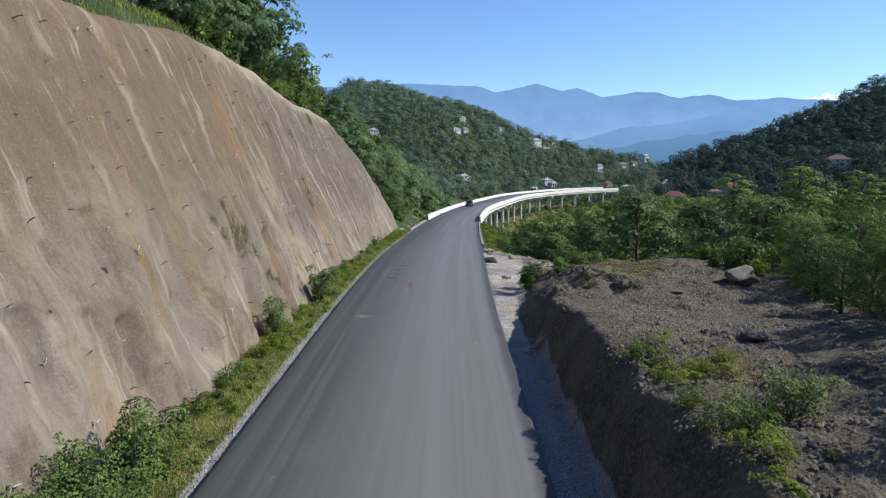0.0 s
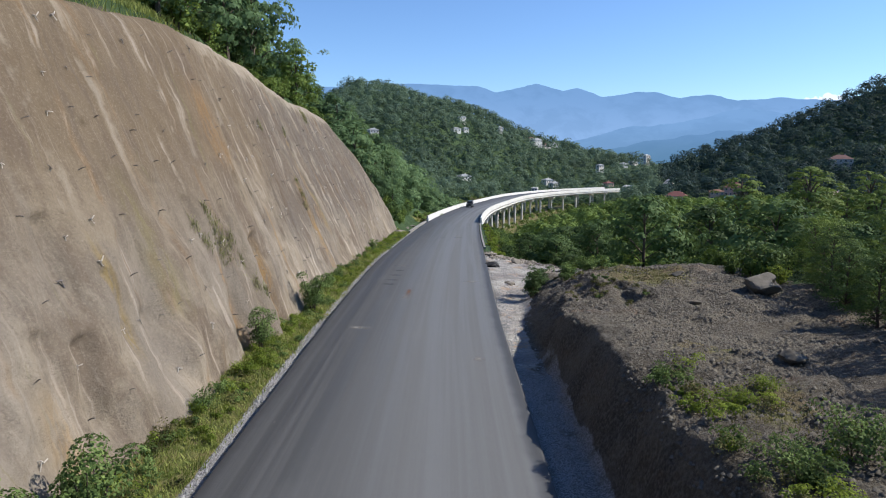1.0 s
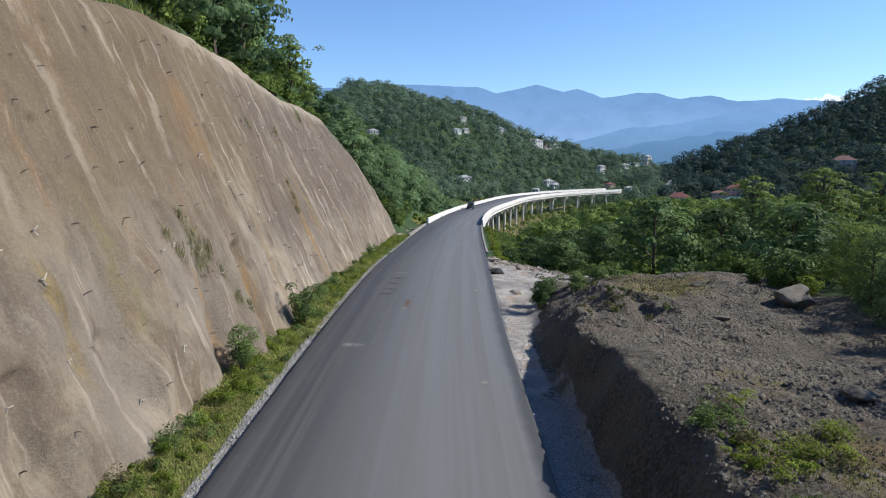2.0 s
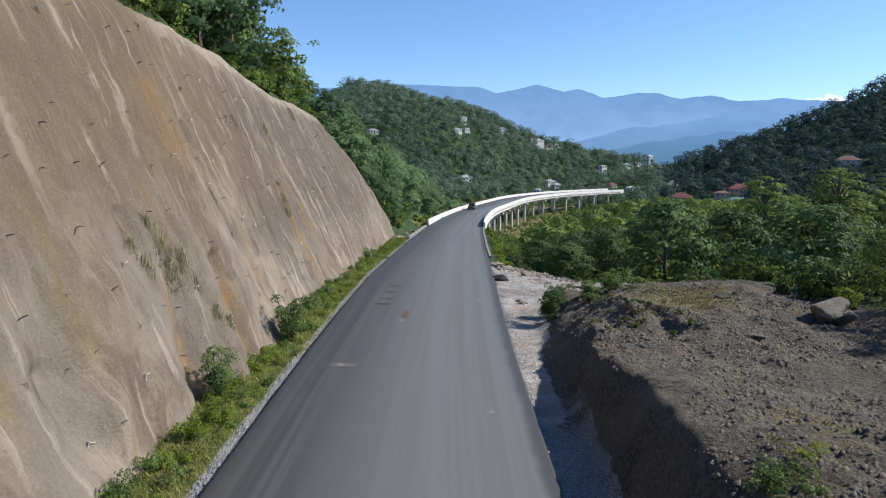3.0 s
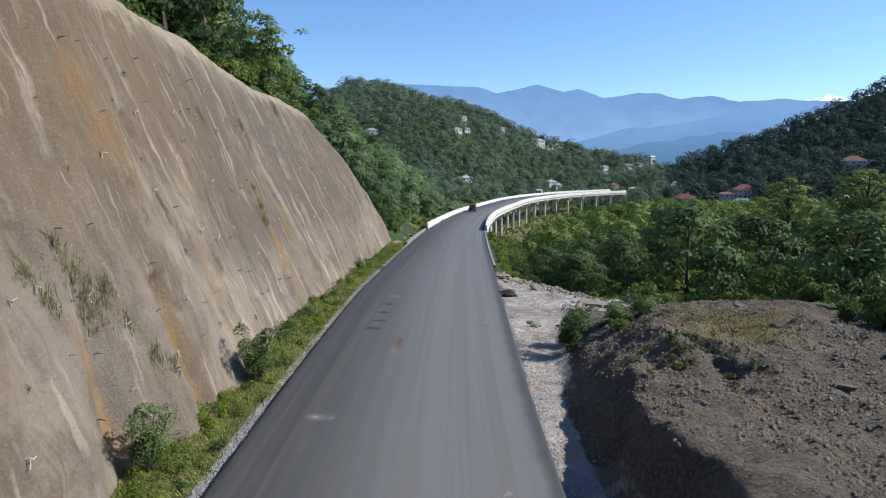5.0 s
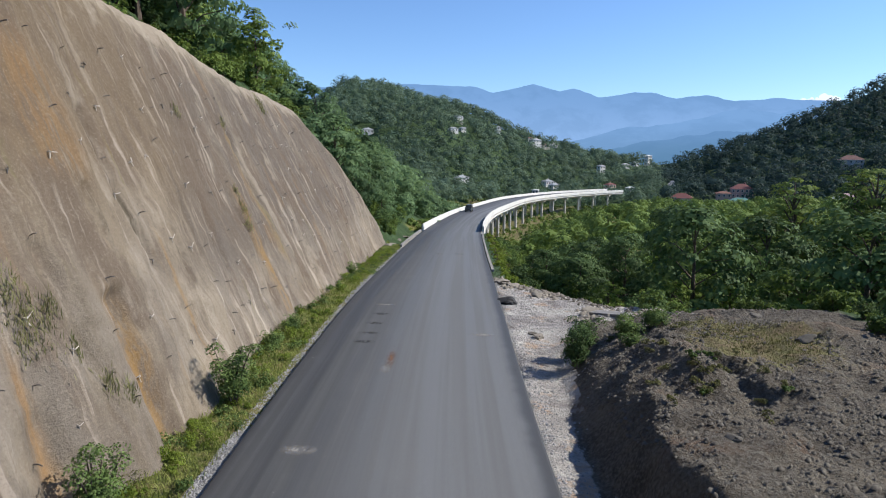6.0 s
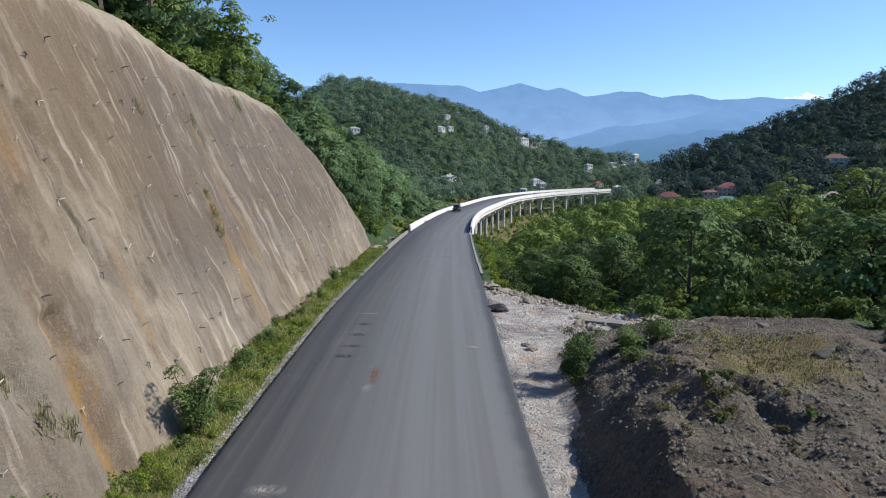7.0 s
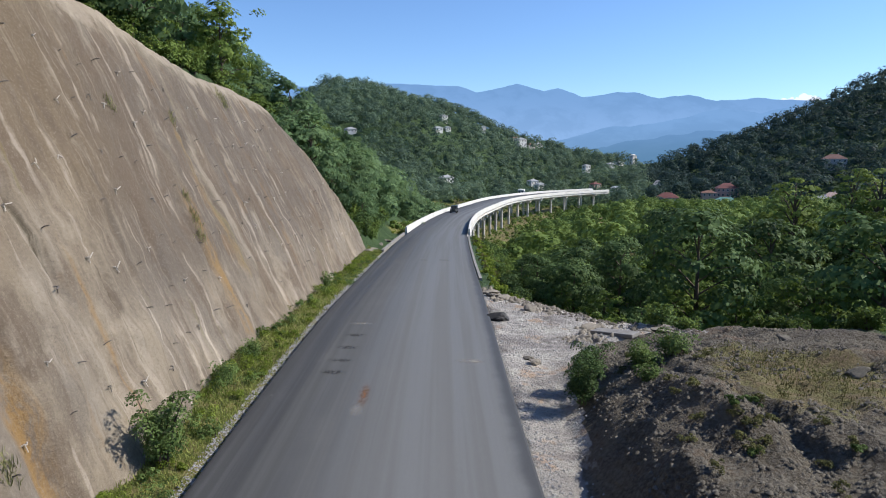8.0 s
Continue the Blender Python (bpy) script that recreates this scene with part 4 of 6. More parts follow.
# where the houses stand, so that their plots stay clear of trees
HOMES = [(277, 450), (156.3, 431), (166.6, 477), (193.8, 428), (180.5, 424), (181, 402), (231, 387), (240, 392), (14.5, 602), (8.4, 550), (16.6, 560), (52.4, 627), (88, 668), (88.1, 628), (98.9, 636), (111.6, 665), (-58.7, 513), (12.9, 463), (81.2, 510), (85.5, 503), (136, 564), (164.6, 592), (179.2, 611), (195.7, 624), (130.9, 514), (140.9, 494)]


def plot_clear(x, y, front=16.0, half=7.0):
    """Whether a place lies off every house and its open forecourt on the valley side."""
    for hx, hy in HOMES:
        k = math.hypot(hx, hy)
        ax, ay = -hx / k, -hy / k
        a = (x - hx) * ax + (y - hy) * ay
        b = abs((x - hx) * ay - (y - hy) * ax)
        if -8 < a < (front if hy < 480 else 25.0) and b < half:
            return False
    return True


def sight_cap(x, y):
    """Height under which the wood before the viaduct stays: it was cleared for the building work."""
    u = x / y
    return 10.3 - y * float(np.interp(u, [0.06, 0.105, 0.125, 0.15, 0.2, 0.27, 0.31, 0.37, 0.42, 0.5], [0.145, 0.13, 0.105, 0.093, 0.076, 0.066, 0.058, 0.06, 0.06, 0.055]))


VALLEY = "trees of the valley"
SLOPE = "trees on the slope"
NEAR_TREES = [
    tree("tree", 11, 8.5, 3.4, 5200, 0.22, LEAF_DARK, "dense green broadleaf tree at the edge of the tipped earth", "trees beside the earth heap", bare=0.06, lumps=26),
    tree("tree", 12, 7.0, 3.1, 4800, 0.21, LEAF_WARM, "light green broadleaf tree at the edge of the tipped earth", "trees beside the earth heap", bare=0.04, lumps=26),
]
MID_TREES = [
    tree("tree", 21, 11, 4.8, 3500, 0.36, LEAF_DARK, "dark green broadleaf tree in the valley wood", VALLEY, bare=0.1, fine=True),
    tree("tree", 22, 9, 4.2, 3200, 0.34, LEAF_WARM, "light green broadleaf tree in the valley wood", VALLEY, bare=0.08, fine=True),
    tree("tree", 23, 14, 3.9, 4600, 0.34, LEAF_TALL, "tall upright light green tree in the valley wood", VALLEY, bare=0.14, taper=0.6, lumps=34, fine=True, flat=0.42, clump=1.05),
    tree("tree", 24, 10, 5.0, 3500, 0.36, LEAF_DARK, "spreading dark green tree in the valley wood", VALLEY, bare=0.12, fine=True),
    tree("tree", 25, 9, 3.8, 3400, 0.30, LEAF_FRESH, "fresh light green layered tree at the valley's edge", VALLEY, bare=0.05, taper=0.7, lumps=26, fine=True, flat=0.38),
]
SLOPE_TREES = [
    tree("tree", 31, 10, 4.0, 3400, 0.34, LEAF_SLOPE, "dark green broadleaf tree on the steep slope", SLOPE, bare=0.05, fine=True),
    tree("tree", 32, 8.5, 3.6, 3200, 0.33, LEAF_SLOPE, "green broadleaf tree on the steep slope", SLOPE, bare=0.04, fine=True),
    tree("tree", 33, 7, 3.2, 2700, 0.32, LEAF_WARM, "light green young tree on the steep slope", SLOPE, bare=0.04, fine=True),
]

rnd = random.Random(77)
# beside the heap of earth; the ones abreast of the camera shade the heap and the road's edge
for x, y, k, size in ((25.5, 45.5, 1, 0.72), (29, 41, 0, 1.0), (25.5, 38.0, 1, 0.9), (28, 48, 1, 0.85), (33, 46, 0, 1.1), (31.5, 36, 1, 1.15), (25.0, 33.0, 1, 0.95), (29, 30, 0, 1.05), (23.0, 28.5, 1, 0.75), (21.8, 25.0, 0, 0.85), (25.0, 20.5, 0, 1.1), (22.5, 15.5, 1, 0.9), (26, 12, 0, 1.1), (17.0, 11.0, 0, 0.75), (18.6, 14.6, 0, 0.8), (20.5, 10.0, 1, 1.0), (16.5, 7.5, 0, 0.8), (20.6, 18.4, 0, 0.7), (34, 40, 1, 1.15), (36, 33, 0, 1.2), (24.2, 42.3, 1, 0.5), (22.6, 36.0, 1, 0.42), (22.0, 31.5, 1, 0.4), (22.0, 36.3, 0, 0.55), (21.2, 32.6, 0, 0.55), (20.6, 29.4, 0, 0.5), (23.4, 40.0, 0, 0.6), (19.8, 26.2, 0, 0.45)):
    if y > 28:
        size *= 0.8 if x < 28 else 0.72
    put_copy(NEAR_TREES[k], stand(x, y, rnd.uniform(0, 6.3), size))

# the wood in the valley
count = 0
far_spots = []
for gy in np.arange(58, 420, 6.6):
    for gx in np.arange(-10, 0.78 * gy + 30, 6.6):
        x, y = gx + rnd.uniform(-2.7, 2.7), gy + rnd.uniform(-2.7, 2.7)
        g = float(ground_z(x, y))
        gap = line_gap(x, y)
        if x < centre_x(min(y, 440)) + 4 or gap < 10.5:
            continue
        if y < 150 and (g > -2.5 or x < edge_right(y) + 6) or y < 77 and x < 33:
            continue
        if rnd.random() < 0.1 or not plot_clear(x, y, 18, 7):
            continue
        room = (sight_cap(x, y) - g) * rnd.uniform(0.55, 1.06)
        if room < 2.2:
            if room > 0.5 and y > 140:
                far_spots.append((x, y, g, room))
            continue
        if y < 136 and count < 250 and x < 0.74 * y + 8:
            tall = x > 0.36 * y and y > 85 and rnd.random() < 0.15
            kind = 2 if tall else rnd.choice((1, 1, 4, 3, 0, 0) if x < 0.36 * y else (0, 0, 3, 3, 0, 1))
            size = rnd.uniform(0.5, 1.2) * (0.8 if x < 0.3 * y else 1.1)
            size = min(size * (1.15 if tall else 1.0), room / (14, 9, 14, 10, 9)[kind] if kind == 2 else room / 10.0)
            put_copy(MID_TREES[kind], stand(x, y, rnd.uniform(0, 6.3), size))
            count += 1
        else:
            far_spots.append((x, y, g, min(room, rnd.uniform(4.5, 11.5) * (0.75 if gap < 25 else 1.0))))

# fresh green trees along the rim
for x, y, h in ((22.3, 79, 6.0), (27.5, 77.5, 7.0), (17.5, 84, 5.5), (14, 88, 5.0), (33.5, 76, 8.0), (24.5, 84, 6.5), (20.0, 76.0, 4.0), (30.5, 72.5, 5.5)):
    put_copy(MID_TREES[4], stand(x, y, rnd.uniform(0, 6.3), h / 9.0))

# low growth on the open ground below the viaduct
for gy in np.arange(141, 235, 2.4):
    for gx in np.arange(-8, 26, 2.4):
        y = gy + rnd.uniform(-1.4, 1.4)
        x = float(centre_x(y)) + gx + rnd.uniform(-1.4, 1.4)
        g = float(ground_z(x, y))
        room = sight_cap(x, y) - g if x / y > 0.05 else 2.0
        if abs(x - float(centre_x(y))) < 8 and g > -4.5:
            continue
        if 0.4 < room < 4 and rnd.random() < 0.7:
            far_spots.append((x, y, g, min(room, rnd.uniform(0.5, 1.9))))

# a few tall trees that stand above the rest
for x, y, top in ((47.8, 104, 8.7), (56.8, 101.6, 10.0), (60.5, 106, 7.0), (51.5, 109, 5.0), (44.5, 108, 3.4), (58.7, 125, 6.4), (73.0, 130, 9.6), (62.0, 92, 6.6), (67.0, 97, 7.5), (92.0, 130, 9.0), (86.0, 118, 7.5), (52.0, 66, 5.5), (57.0, 78, 5.0), (100, 133, 8.0), (70, 112, 5.8), (76, 103, 6.0), (83, 110, 8.5), (95, 122, 6.0), (71, 90, 6.8), (40.5, 112, 0.8), (37.0, 104, -0.8), (88, 134, 8.8), (34.5, 97, -1.2), (43.0, 92, 2.0)):
    g = float(ground_z(x, y))
    put_copy(MID_TREES[2], stand(x, y, rnd.uniform(0, 6.3), (top - g) / 14.3))

# the wooded slope on the left
count = 0
slope_spots = []
for gy in np.arange(46, 285, 4.6):
    for gx in np.arange(-62, 12, 4.4):
        x, y = gx + rnd.uniform(-1.8, 1.8), gy + rnd.uniform(-1.8, 1.8)
        left = edge_left(y)
        if x > left - 4.2 or x > centre_x(y) - 10.2 or x < -0.33 * y - 8:
            continue
        g = float(ground_z(x, y))
        top_edge = wall_base(y) - wall_slope(y) * wall_top(y)
        if y < 106 and (x > top_edge - 1.4 if y < 86 else x > -18 + (y - 86) * 0.35):
            continue
        size = rnd.uniform(0.8, 1.25) * (0.5 if x > left - 7 else 1.0)
        if y < 145 and count < 170:
            put_copy(SLOPE_TREES[rnd.choice((0, 0, 1, 1, 2))], stand(x, y, rnd.uniform(0, 6.3), size))
            count += 1
        else:
            slope_spots.append((x, y, g, 8.5 * size))
for t in NEAR_TREES + MID_TREES + SLOPE_TREES:
    away(t)


# shrubs on the banks of the road and along the rim of the tipped ground
SHRUBS = [
    bush("shrub", 71, 1.7, 1.5, 480, 0.32, LEAF_WARM, "light green shrub on the road bank", "shrubs on the banks", "shrub"),
    bush("shrub", 72, 2.2, 1.7, 520, 0.32, LEAF_DARK, "dark green shrub on the road bank", "shrubs on the banks", "shrub"),
]
for k in range(370):
    if k >= 300:
        y = rnd.uniform(44, 98)
        x = float(wall_base(y) - wall_slope(y) * wall_top(y)) - rnd.uniform(1.0, 3.2)
        if y > 86:
            x = -18 + (y - 86) * 0.35 - rnd.uniform(0.0, 2.0)
    elif k >= 240:
        y = rnd.uniform(80, 138)
        x = float(edge_right(y)) + rnd.uniform(2.6, 6)
    elif k >= 200:
        x, y = rnd.uniform(20.5, 33), rnd.uniform(47, 62)
    elif k >= 150:
        y = rnd.uniform(142, 205)
        x = float(centre_x(y)) + rnd.uniform(-4, 16)
    elif k < 60:
        y = rnd.uniform(84, 139)
        x = float(edge_right(y)) + rnd.uniform(3.0, 10)
    elif k < 124:
        y = rnd.uniform(104, 137)
        x = float(edge_left(y)) - rnd.uniform(3.6, 9)
    else:
        x = rnd.uniform(13, 31)
        y = float(np.interp(x, [13, 16, 22, 30], [66, 62.5, 60.5, 53])) + rnd.uniform(-0.3, 5)
    if y > 136 and line_gap(x, y) < 8 and float(ground_z(x, y)) > -4.5:
        continue
    put_copy(SHRUBS[rnd.choice((0, 0, 1))], stand(x, y, rnd.uniform(0, 6.3), rnd.uniform(0.5, 1.15) * (0.7 if 150 <= k < 200 or 240 <= k < 300 else 1.0)))
for t in SHRUBS:
    away(t)


def wood(name, spots, leaves, leaf, material, label, seed, full=0.40, ruffle=0.42):
    """Many distant crowns as one mass: each is a lumpy heap of leaf tufts on a stem."""
    rng = np.random.RandomState(seed)
    vs, fs, base = [], [], 0
    for x, y, g, h in spots:
        m = 5
        r = max(h * full, min(1.2, h * 0.8))
        c = np.stack([rng.normal(size=m) * r * 0.5, rng.normal(size=m) * r * 0.5, h * rng.uniform(0.3, 0.85, m)], 1)
        c[0] = (0, 0, h * 0.88)
        p, nrm = clump_points(c, r * rng.uniform(0.5, 0.95, m), leaves, rng, 0.8, ruffle)
        nrm = nrm * 0.6 + (p - np.array([0, 0, 0.5 * h])) / np.array([r, r, 0.5 * h]) * 0.7
        v, f = leaf_tufts(p + np.array([x, y, g]), nrm, leaf * (0.35 + 0.65 * h / 9), rng)
        vs.append(v)
        fs.append(f + base)
        base += len(v)
    me = mesh_of(name, np.concatenate(vs), np.concatenate(fs), material)
    return tagged(new(name, me), label, "woodland", kind="stuff")


wood("woodland", far_spots, 180, 1.0, LEAF_WARM, "mixed green treetops of the valley wood", 5)
wood("woodland", slope_spots, 240, 0.85, LEAF_SLOPE, "green treetops of the steep wooded slope", 9)

# scattered bushes on the valley floor beyond the viaduct
floor_spots = []
for gy in np.arange(205, 425, 4.6):
    for gx in np.arange(-30, 130, 4.6):
        x, y = gx + rnd.uniform(-2.2, 2.2), gy + rnd.uniform(-2.2, 2.2)
        g = float(ground_z(x, y))
        if g > -13 or x > 0.33 * y or rnd.random() < 0.25 or not plot_clear(x, y):
            continue
        floor_spots.append((x, y, g, rnd.choice((rnd.uniform(0.8, 1.6), rnd.uniform(1.2, 3.2)))))
wood("woodland", floor_spots, 70, 0.9, LEAF_WARM, "scattered low green bushes on the valley floor", 8, 0.5, 0.3)

hill, shady = [], []
for gy in np.arange(300, 860, 7.8):
    for gx in np.arange(-330, 620, 7.4):
        x, y = gx + rnd.uniform(-3.6, 3.6), gy + rnd.uniform(-3.6, 3.6)
        if abs(x) > 0.80 * y + 20:
            continue
        g = float(ground_z(x, y))
        if g < -17 and y < 420 and x > -30 or not plot_clear(x, y):
            continue
        gap = line_gap(x, y)
        if gap < 13 or (x > 5 and 0.05 < x / y < 0.3 and y < np.interp(x, LINE[:, 0], LINE[:, 1])):
            continue
        c2 = float(np.interp(x, *CREST_2))
        if c2 > -5 and y > 600 or y > 740 + rnd.uniform(-5, 5):
            continue
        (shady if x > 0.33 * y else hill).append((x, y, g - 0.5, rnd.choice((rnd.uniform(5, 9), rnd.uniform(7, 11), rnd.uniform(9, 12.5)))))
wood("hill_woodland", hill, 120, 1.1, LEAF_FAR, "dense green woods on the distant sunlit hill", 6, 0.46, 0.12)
# the right hill's woods take the leaf tone with shade painted in
wood("hill_woodland", shady, 110, 1.25, LEAF_SHADED, "dense woods on the right hillside, shade put into the leaf colour", 7, 0.46, 0.22)


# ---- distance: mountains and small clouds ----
# self-lit ridge tones: the distance haze is put into the emission colour
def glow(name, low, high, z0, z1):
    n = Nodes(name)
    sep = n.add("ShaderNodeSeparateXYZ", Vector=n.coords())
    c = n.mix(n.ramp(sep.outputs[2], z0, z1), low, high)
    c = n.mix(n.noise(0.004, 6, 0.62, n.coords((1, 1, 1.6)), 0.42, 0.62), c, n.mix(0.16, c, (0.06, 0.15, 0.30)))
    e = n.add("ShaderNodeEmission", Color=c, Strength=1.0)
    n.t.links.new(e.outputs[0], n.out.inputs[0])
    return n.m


def ridge(name, dist, stops, seed, material, label, rough):
    """A far ridge: skyline heights at given bearings, with spurs running down towards the valley."""
    u = np.linspace(-0.85, 0.95, 420)
    top = np.interp(u, [s[0] for s in stops], [s[1] for s in stops])
    top = top + rough * fbm(u * 900, u * 0, 26, 4, seed) + 0.35 * rough * fbm(u * 900, u * 0 + 9, 6, 3, seed + 1)
    rows = []
    for f in np.linspace(0, 1, 14):
        d = dist - 900 * (1 - f) * (0.7 + 0.3 * fbm(u * 900, u * 0 + f, 40, 3, seed + 2))
        rows.append(np.stack([u * dist, d, -60 + (top + 60) * f ** 1.2], -1))
    back = rows[-1].copy()
    back[:, 1] += 250
    back[:, 2] = -60
    P = np.array(rows + [back])
    idx = np.arange(P.shape[0] * P.shape[1]).reshape(P.shape[0], P.shape[1])
    faces = np.stack([idx[:-1, :-1], idx[:-1, 1:], idx[1:, 1:], idx[1:, :-1]], axis=-1).reshape(-1, 4)
    return tagged(new(name, mesh_of(name, P.reshape(-1, 3), faces, material, True)), label, "mountains", kind="structure")


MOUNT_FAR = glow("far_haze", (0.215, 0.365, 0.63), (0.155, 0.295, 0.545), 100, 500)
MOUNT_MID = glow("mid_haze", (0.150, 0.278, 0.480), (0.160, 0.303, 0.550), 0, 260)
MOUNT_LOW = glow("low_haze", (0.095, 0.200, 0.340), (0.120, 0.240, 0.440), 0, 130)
SKYLINE = [(-0.85, 500), (-0.2, 520), (-0.052, 540), (0.047, 528), (0.0765, 478), (0.1395, 544), (0.18, 491), (0.2034, 515), (0.243, 449), (0.298, 482), (0.33, 476), (0.361, 445), (0.41, 470), (0.452, 428), (0.51, 445), (0.583, 428), (0.95, 420)]
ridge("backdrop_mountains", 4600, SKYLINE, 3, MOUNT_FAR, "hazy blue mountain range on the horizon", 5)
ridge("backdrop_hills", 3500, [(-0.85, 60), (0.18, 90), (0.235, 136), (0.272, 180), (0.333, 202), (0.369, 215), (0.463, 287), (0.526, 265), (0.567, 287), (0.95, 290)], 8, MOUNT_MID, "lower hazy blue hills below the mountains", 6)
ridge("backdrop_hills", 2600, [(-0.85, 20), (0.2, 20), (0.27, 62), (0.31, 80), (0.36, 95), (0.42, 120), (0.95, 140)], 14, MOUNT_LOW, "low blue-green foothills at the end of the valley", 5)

# self-lit clouds: their daylight is put into the emission colour
CLOUD = Nodes("cloud")
_e = CLOUD.add("ShaderNodeEmission", Color=(0.72, 0.82, 0.97), Strength=1.0)
CLOUD.t.links.new(_e.outputs[0], CLOUD.out.inputs[0])
for cx, cz, w, k in ((0.326, 478, 34, 1), (0.593, 455, 70, 2), (0.565, 440, 45, 3)):
    bm = bmesh.new()
    rr = random.Random(k)
    for i in range(9):
        s = w * rr.uniform(0.25, 0.5)
        bmesh.ops.create_icosphere(bm, subdivisions=3, radius=s, matrix=Matrix.Translation((rr.uniform(-w, w), rr.uniform(-20, 20), rr.uniform(-0.2, 0.35) * w)))
    for vert in bm.verts:
        vert.co += noise.noise_vector(vert.co * 0.05) * w * 0.22
    c = new("backdrop_cloud", bm_mesh("cloud", bm, CLOUD.m, True))
    c.location = (cx * 4850, 4850, cz)
    tagged(c, "small white cloud low over the mountains", "cloud", kind="structure")


# ---- houses ----
def house(x, y, wide, deep, storeys, turn, wall_tone, roof_tone, label, base=None, rise=0.32, porch=False):
    z = float(ground_z(x, y)) if base is None else base
    h = tagged(empty("house", Matrix.LocRotScale(Vector((x, y, z)), Euler((0, 0, radians(turn))), None)), label, "house", "houses of the village")
    wm = plain("render_" + str(len(bpy.data.materials)), wall_tone, tuple(v * 0.85 for v in wall_tone), 0.8, 0.85)
    rm = plain("roof_" + str(len(bpy.data.materials)), roof_tone, tuple(v * 0.75 for v in roof_tone), 1.2, 0.7)
    top = storeys * 3.0
    part("wall", box(bmesh.new(), (-wide / 2, -deep / 2, -3.5), (wide / 2, deep / 2, top), 0.03), wm, h)
    bm = bmesh.new()
    e, rz = 0.4, rise * deep
    a = [bm.verts.new(p) for p in ((-wide / 2 - e, -deep / 2 - e, top), (wide / 2 + e, -deep / 2 - e, top), (wide / 2 + e, deep / 2 + e, top), (-wide / 2 - e, deep / 2 + e, top))]
    hip = min(wide * 0.35, deep * 0.45)
    r = [bm.verts.new(p) for p in ((-wide / 2 + hip, 0, top + rz), (wide / 2 - hip, 0, top + rz))]
    for f in ((a[0], a[1], r[1], r[0]), (a[1], a[2], r[1]), (a[2], a[3], r[0], r[1]), (a[3], a[0], r[0]), tuple(a[::-1])):
        bm.faces.new(f)
    bmesh.ops.translate(bm, vec=(0, 0, 0.02), verts=bm.verts)
    part("roof", bm, rm, h)
    if wide > 7:
        part("chimney", box(bmesh.new(), (wide * 0.15, 0.5, top + rz * 0.4), (wide * 0.15 + 0.6, 1.1, top + rz + 0.7), 0.03), wm, h)
    n = max(2, int(wide / 2.6))
    for s in range(storeys):
        for i in range(n):
            wx = -wide / 2 + wide * (i + 0.5) / n
            win = part("window", box(bmesh.new(), (wx - 0.65, -deep / 2 - 0.05, s * 3 + 0.95), (wx + 0.65, -deep / 2 + 0.1, s * 3 + 2.45), 0.02), FRAME, h)
            part("pane", box(bmesh.new(), (wx - 0.5, -deep / 2 - 0.07, s * 3 + 1.1), (wx + 0.5, -deep / 2 - 0.052, s * 3 + 2.3)), PANE, win)
        for sx in (-1, 1):
            win = part("window", box(bmesh.new(), (sx * wide / 2 - 0.06, -0.65, s * 3 + 0.95), (sx * wide / 2 + 0.06, 0.65, s * 3 + 2.45), 0.02), FRAME, h)
            part("pane", box(bmesh.new(), (sx * (wide / 2 + 0.064) - 0.005, -0.5, s * 3 + 1.1), (sx * (wide / 2 + 0.064) + 0.005, 0.5, s * 3 + 2.3)), PANE, win)
    if porch:
        part("balcony", box(bmesh.new(), (-wide * 0.3, -deep / 2 - 1.4, 2.85), (wide * 0.3, -deep / 2 - 0.06, 3.05), 0.02), wm, h)
        for i in range(4):
            px = -wide * 0.28 + wide * 0.56 * i / 3
            part("post", box(bmesh.new(), (px - 0.1, -deep / 2 - 1.3, -2.5), (px + 0.1, -deep / 2 - 1.1, 2.849), 0.01), wm, h)
    return h


FRAME = plain("window_frame", (0.6, 0.58, 0.55), (0.5, 0.48, 0.45), 2.0, 0.6)
PANE = plain("window_glass", (0.03, 0.04, 0.05), (0.05, 0.06, 0.075), 1.0, 0.12, 0.0, 0.0, 0.6)
WHITE_R, GREY_R, PINK_R = (0.68, 0.67, 0.64), (0.45, 0.46, 0.47), (0.5, 0.33, 0.28)
RED_T, GREEN_T, GREY_T, RUST_T = (0.20, 0.075, 0.065), (0.13, 0.28, 0.23), (0.35, 0.36, 0.37), (0.22, 0.11, 0.075)


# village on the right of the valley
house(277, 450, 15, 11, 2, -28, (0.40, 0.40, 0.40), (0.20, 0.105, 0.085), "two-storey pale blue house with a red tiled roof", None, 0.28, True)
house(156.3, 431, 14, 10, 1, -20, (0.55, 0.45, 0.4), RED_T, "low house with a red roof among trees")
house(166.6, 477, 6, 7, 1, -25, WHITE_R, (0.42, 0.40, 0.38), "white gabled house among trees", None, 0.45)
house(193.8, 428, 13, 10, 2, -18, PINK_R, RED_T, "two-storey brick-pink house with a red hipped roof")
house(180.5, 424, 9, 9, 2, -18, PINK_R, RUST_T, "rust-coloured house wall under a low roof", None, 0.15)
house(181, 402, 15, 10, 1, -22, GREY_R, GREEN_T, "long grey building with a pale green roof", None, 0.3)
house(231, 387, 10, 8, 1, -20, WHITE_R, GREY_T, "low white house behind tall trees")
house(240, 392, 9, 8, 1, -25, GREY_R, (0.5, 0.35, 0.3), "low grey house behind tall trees")
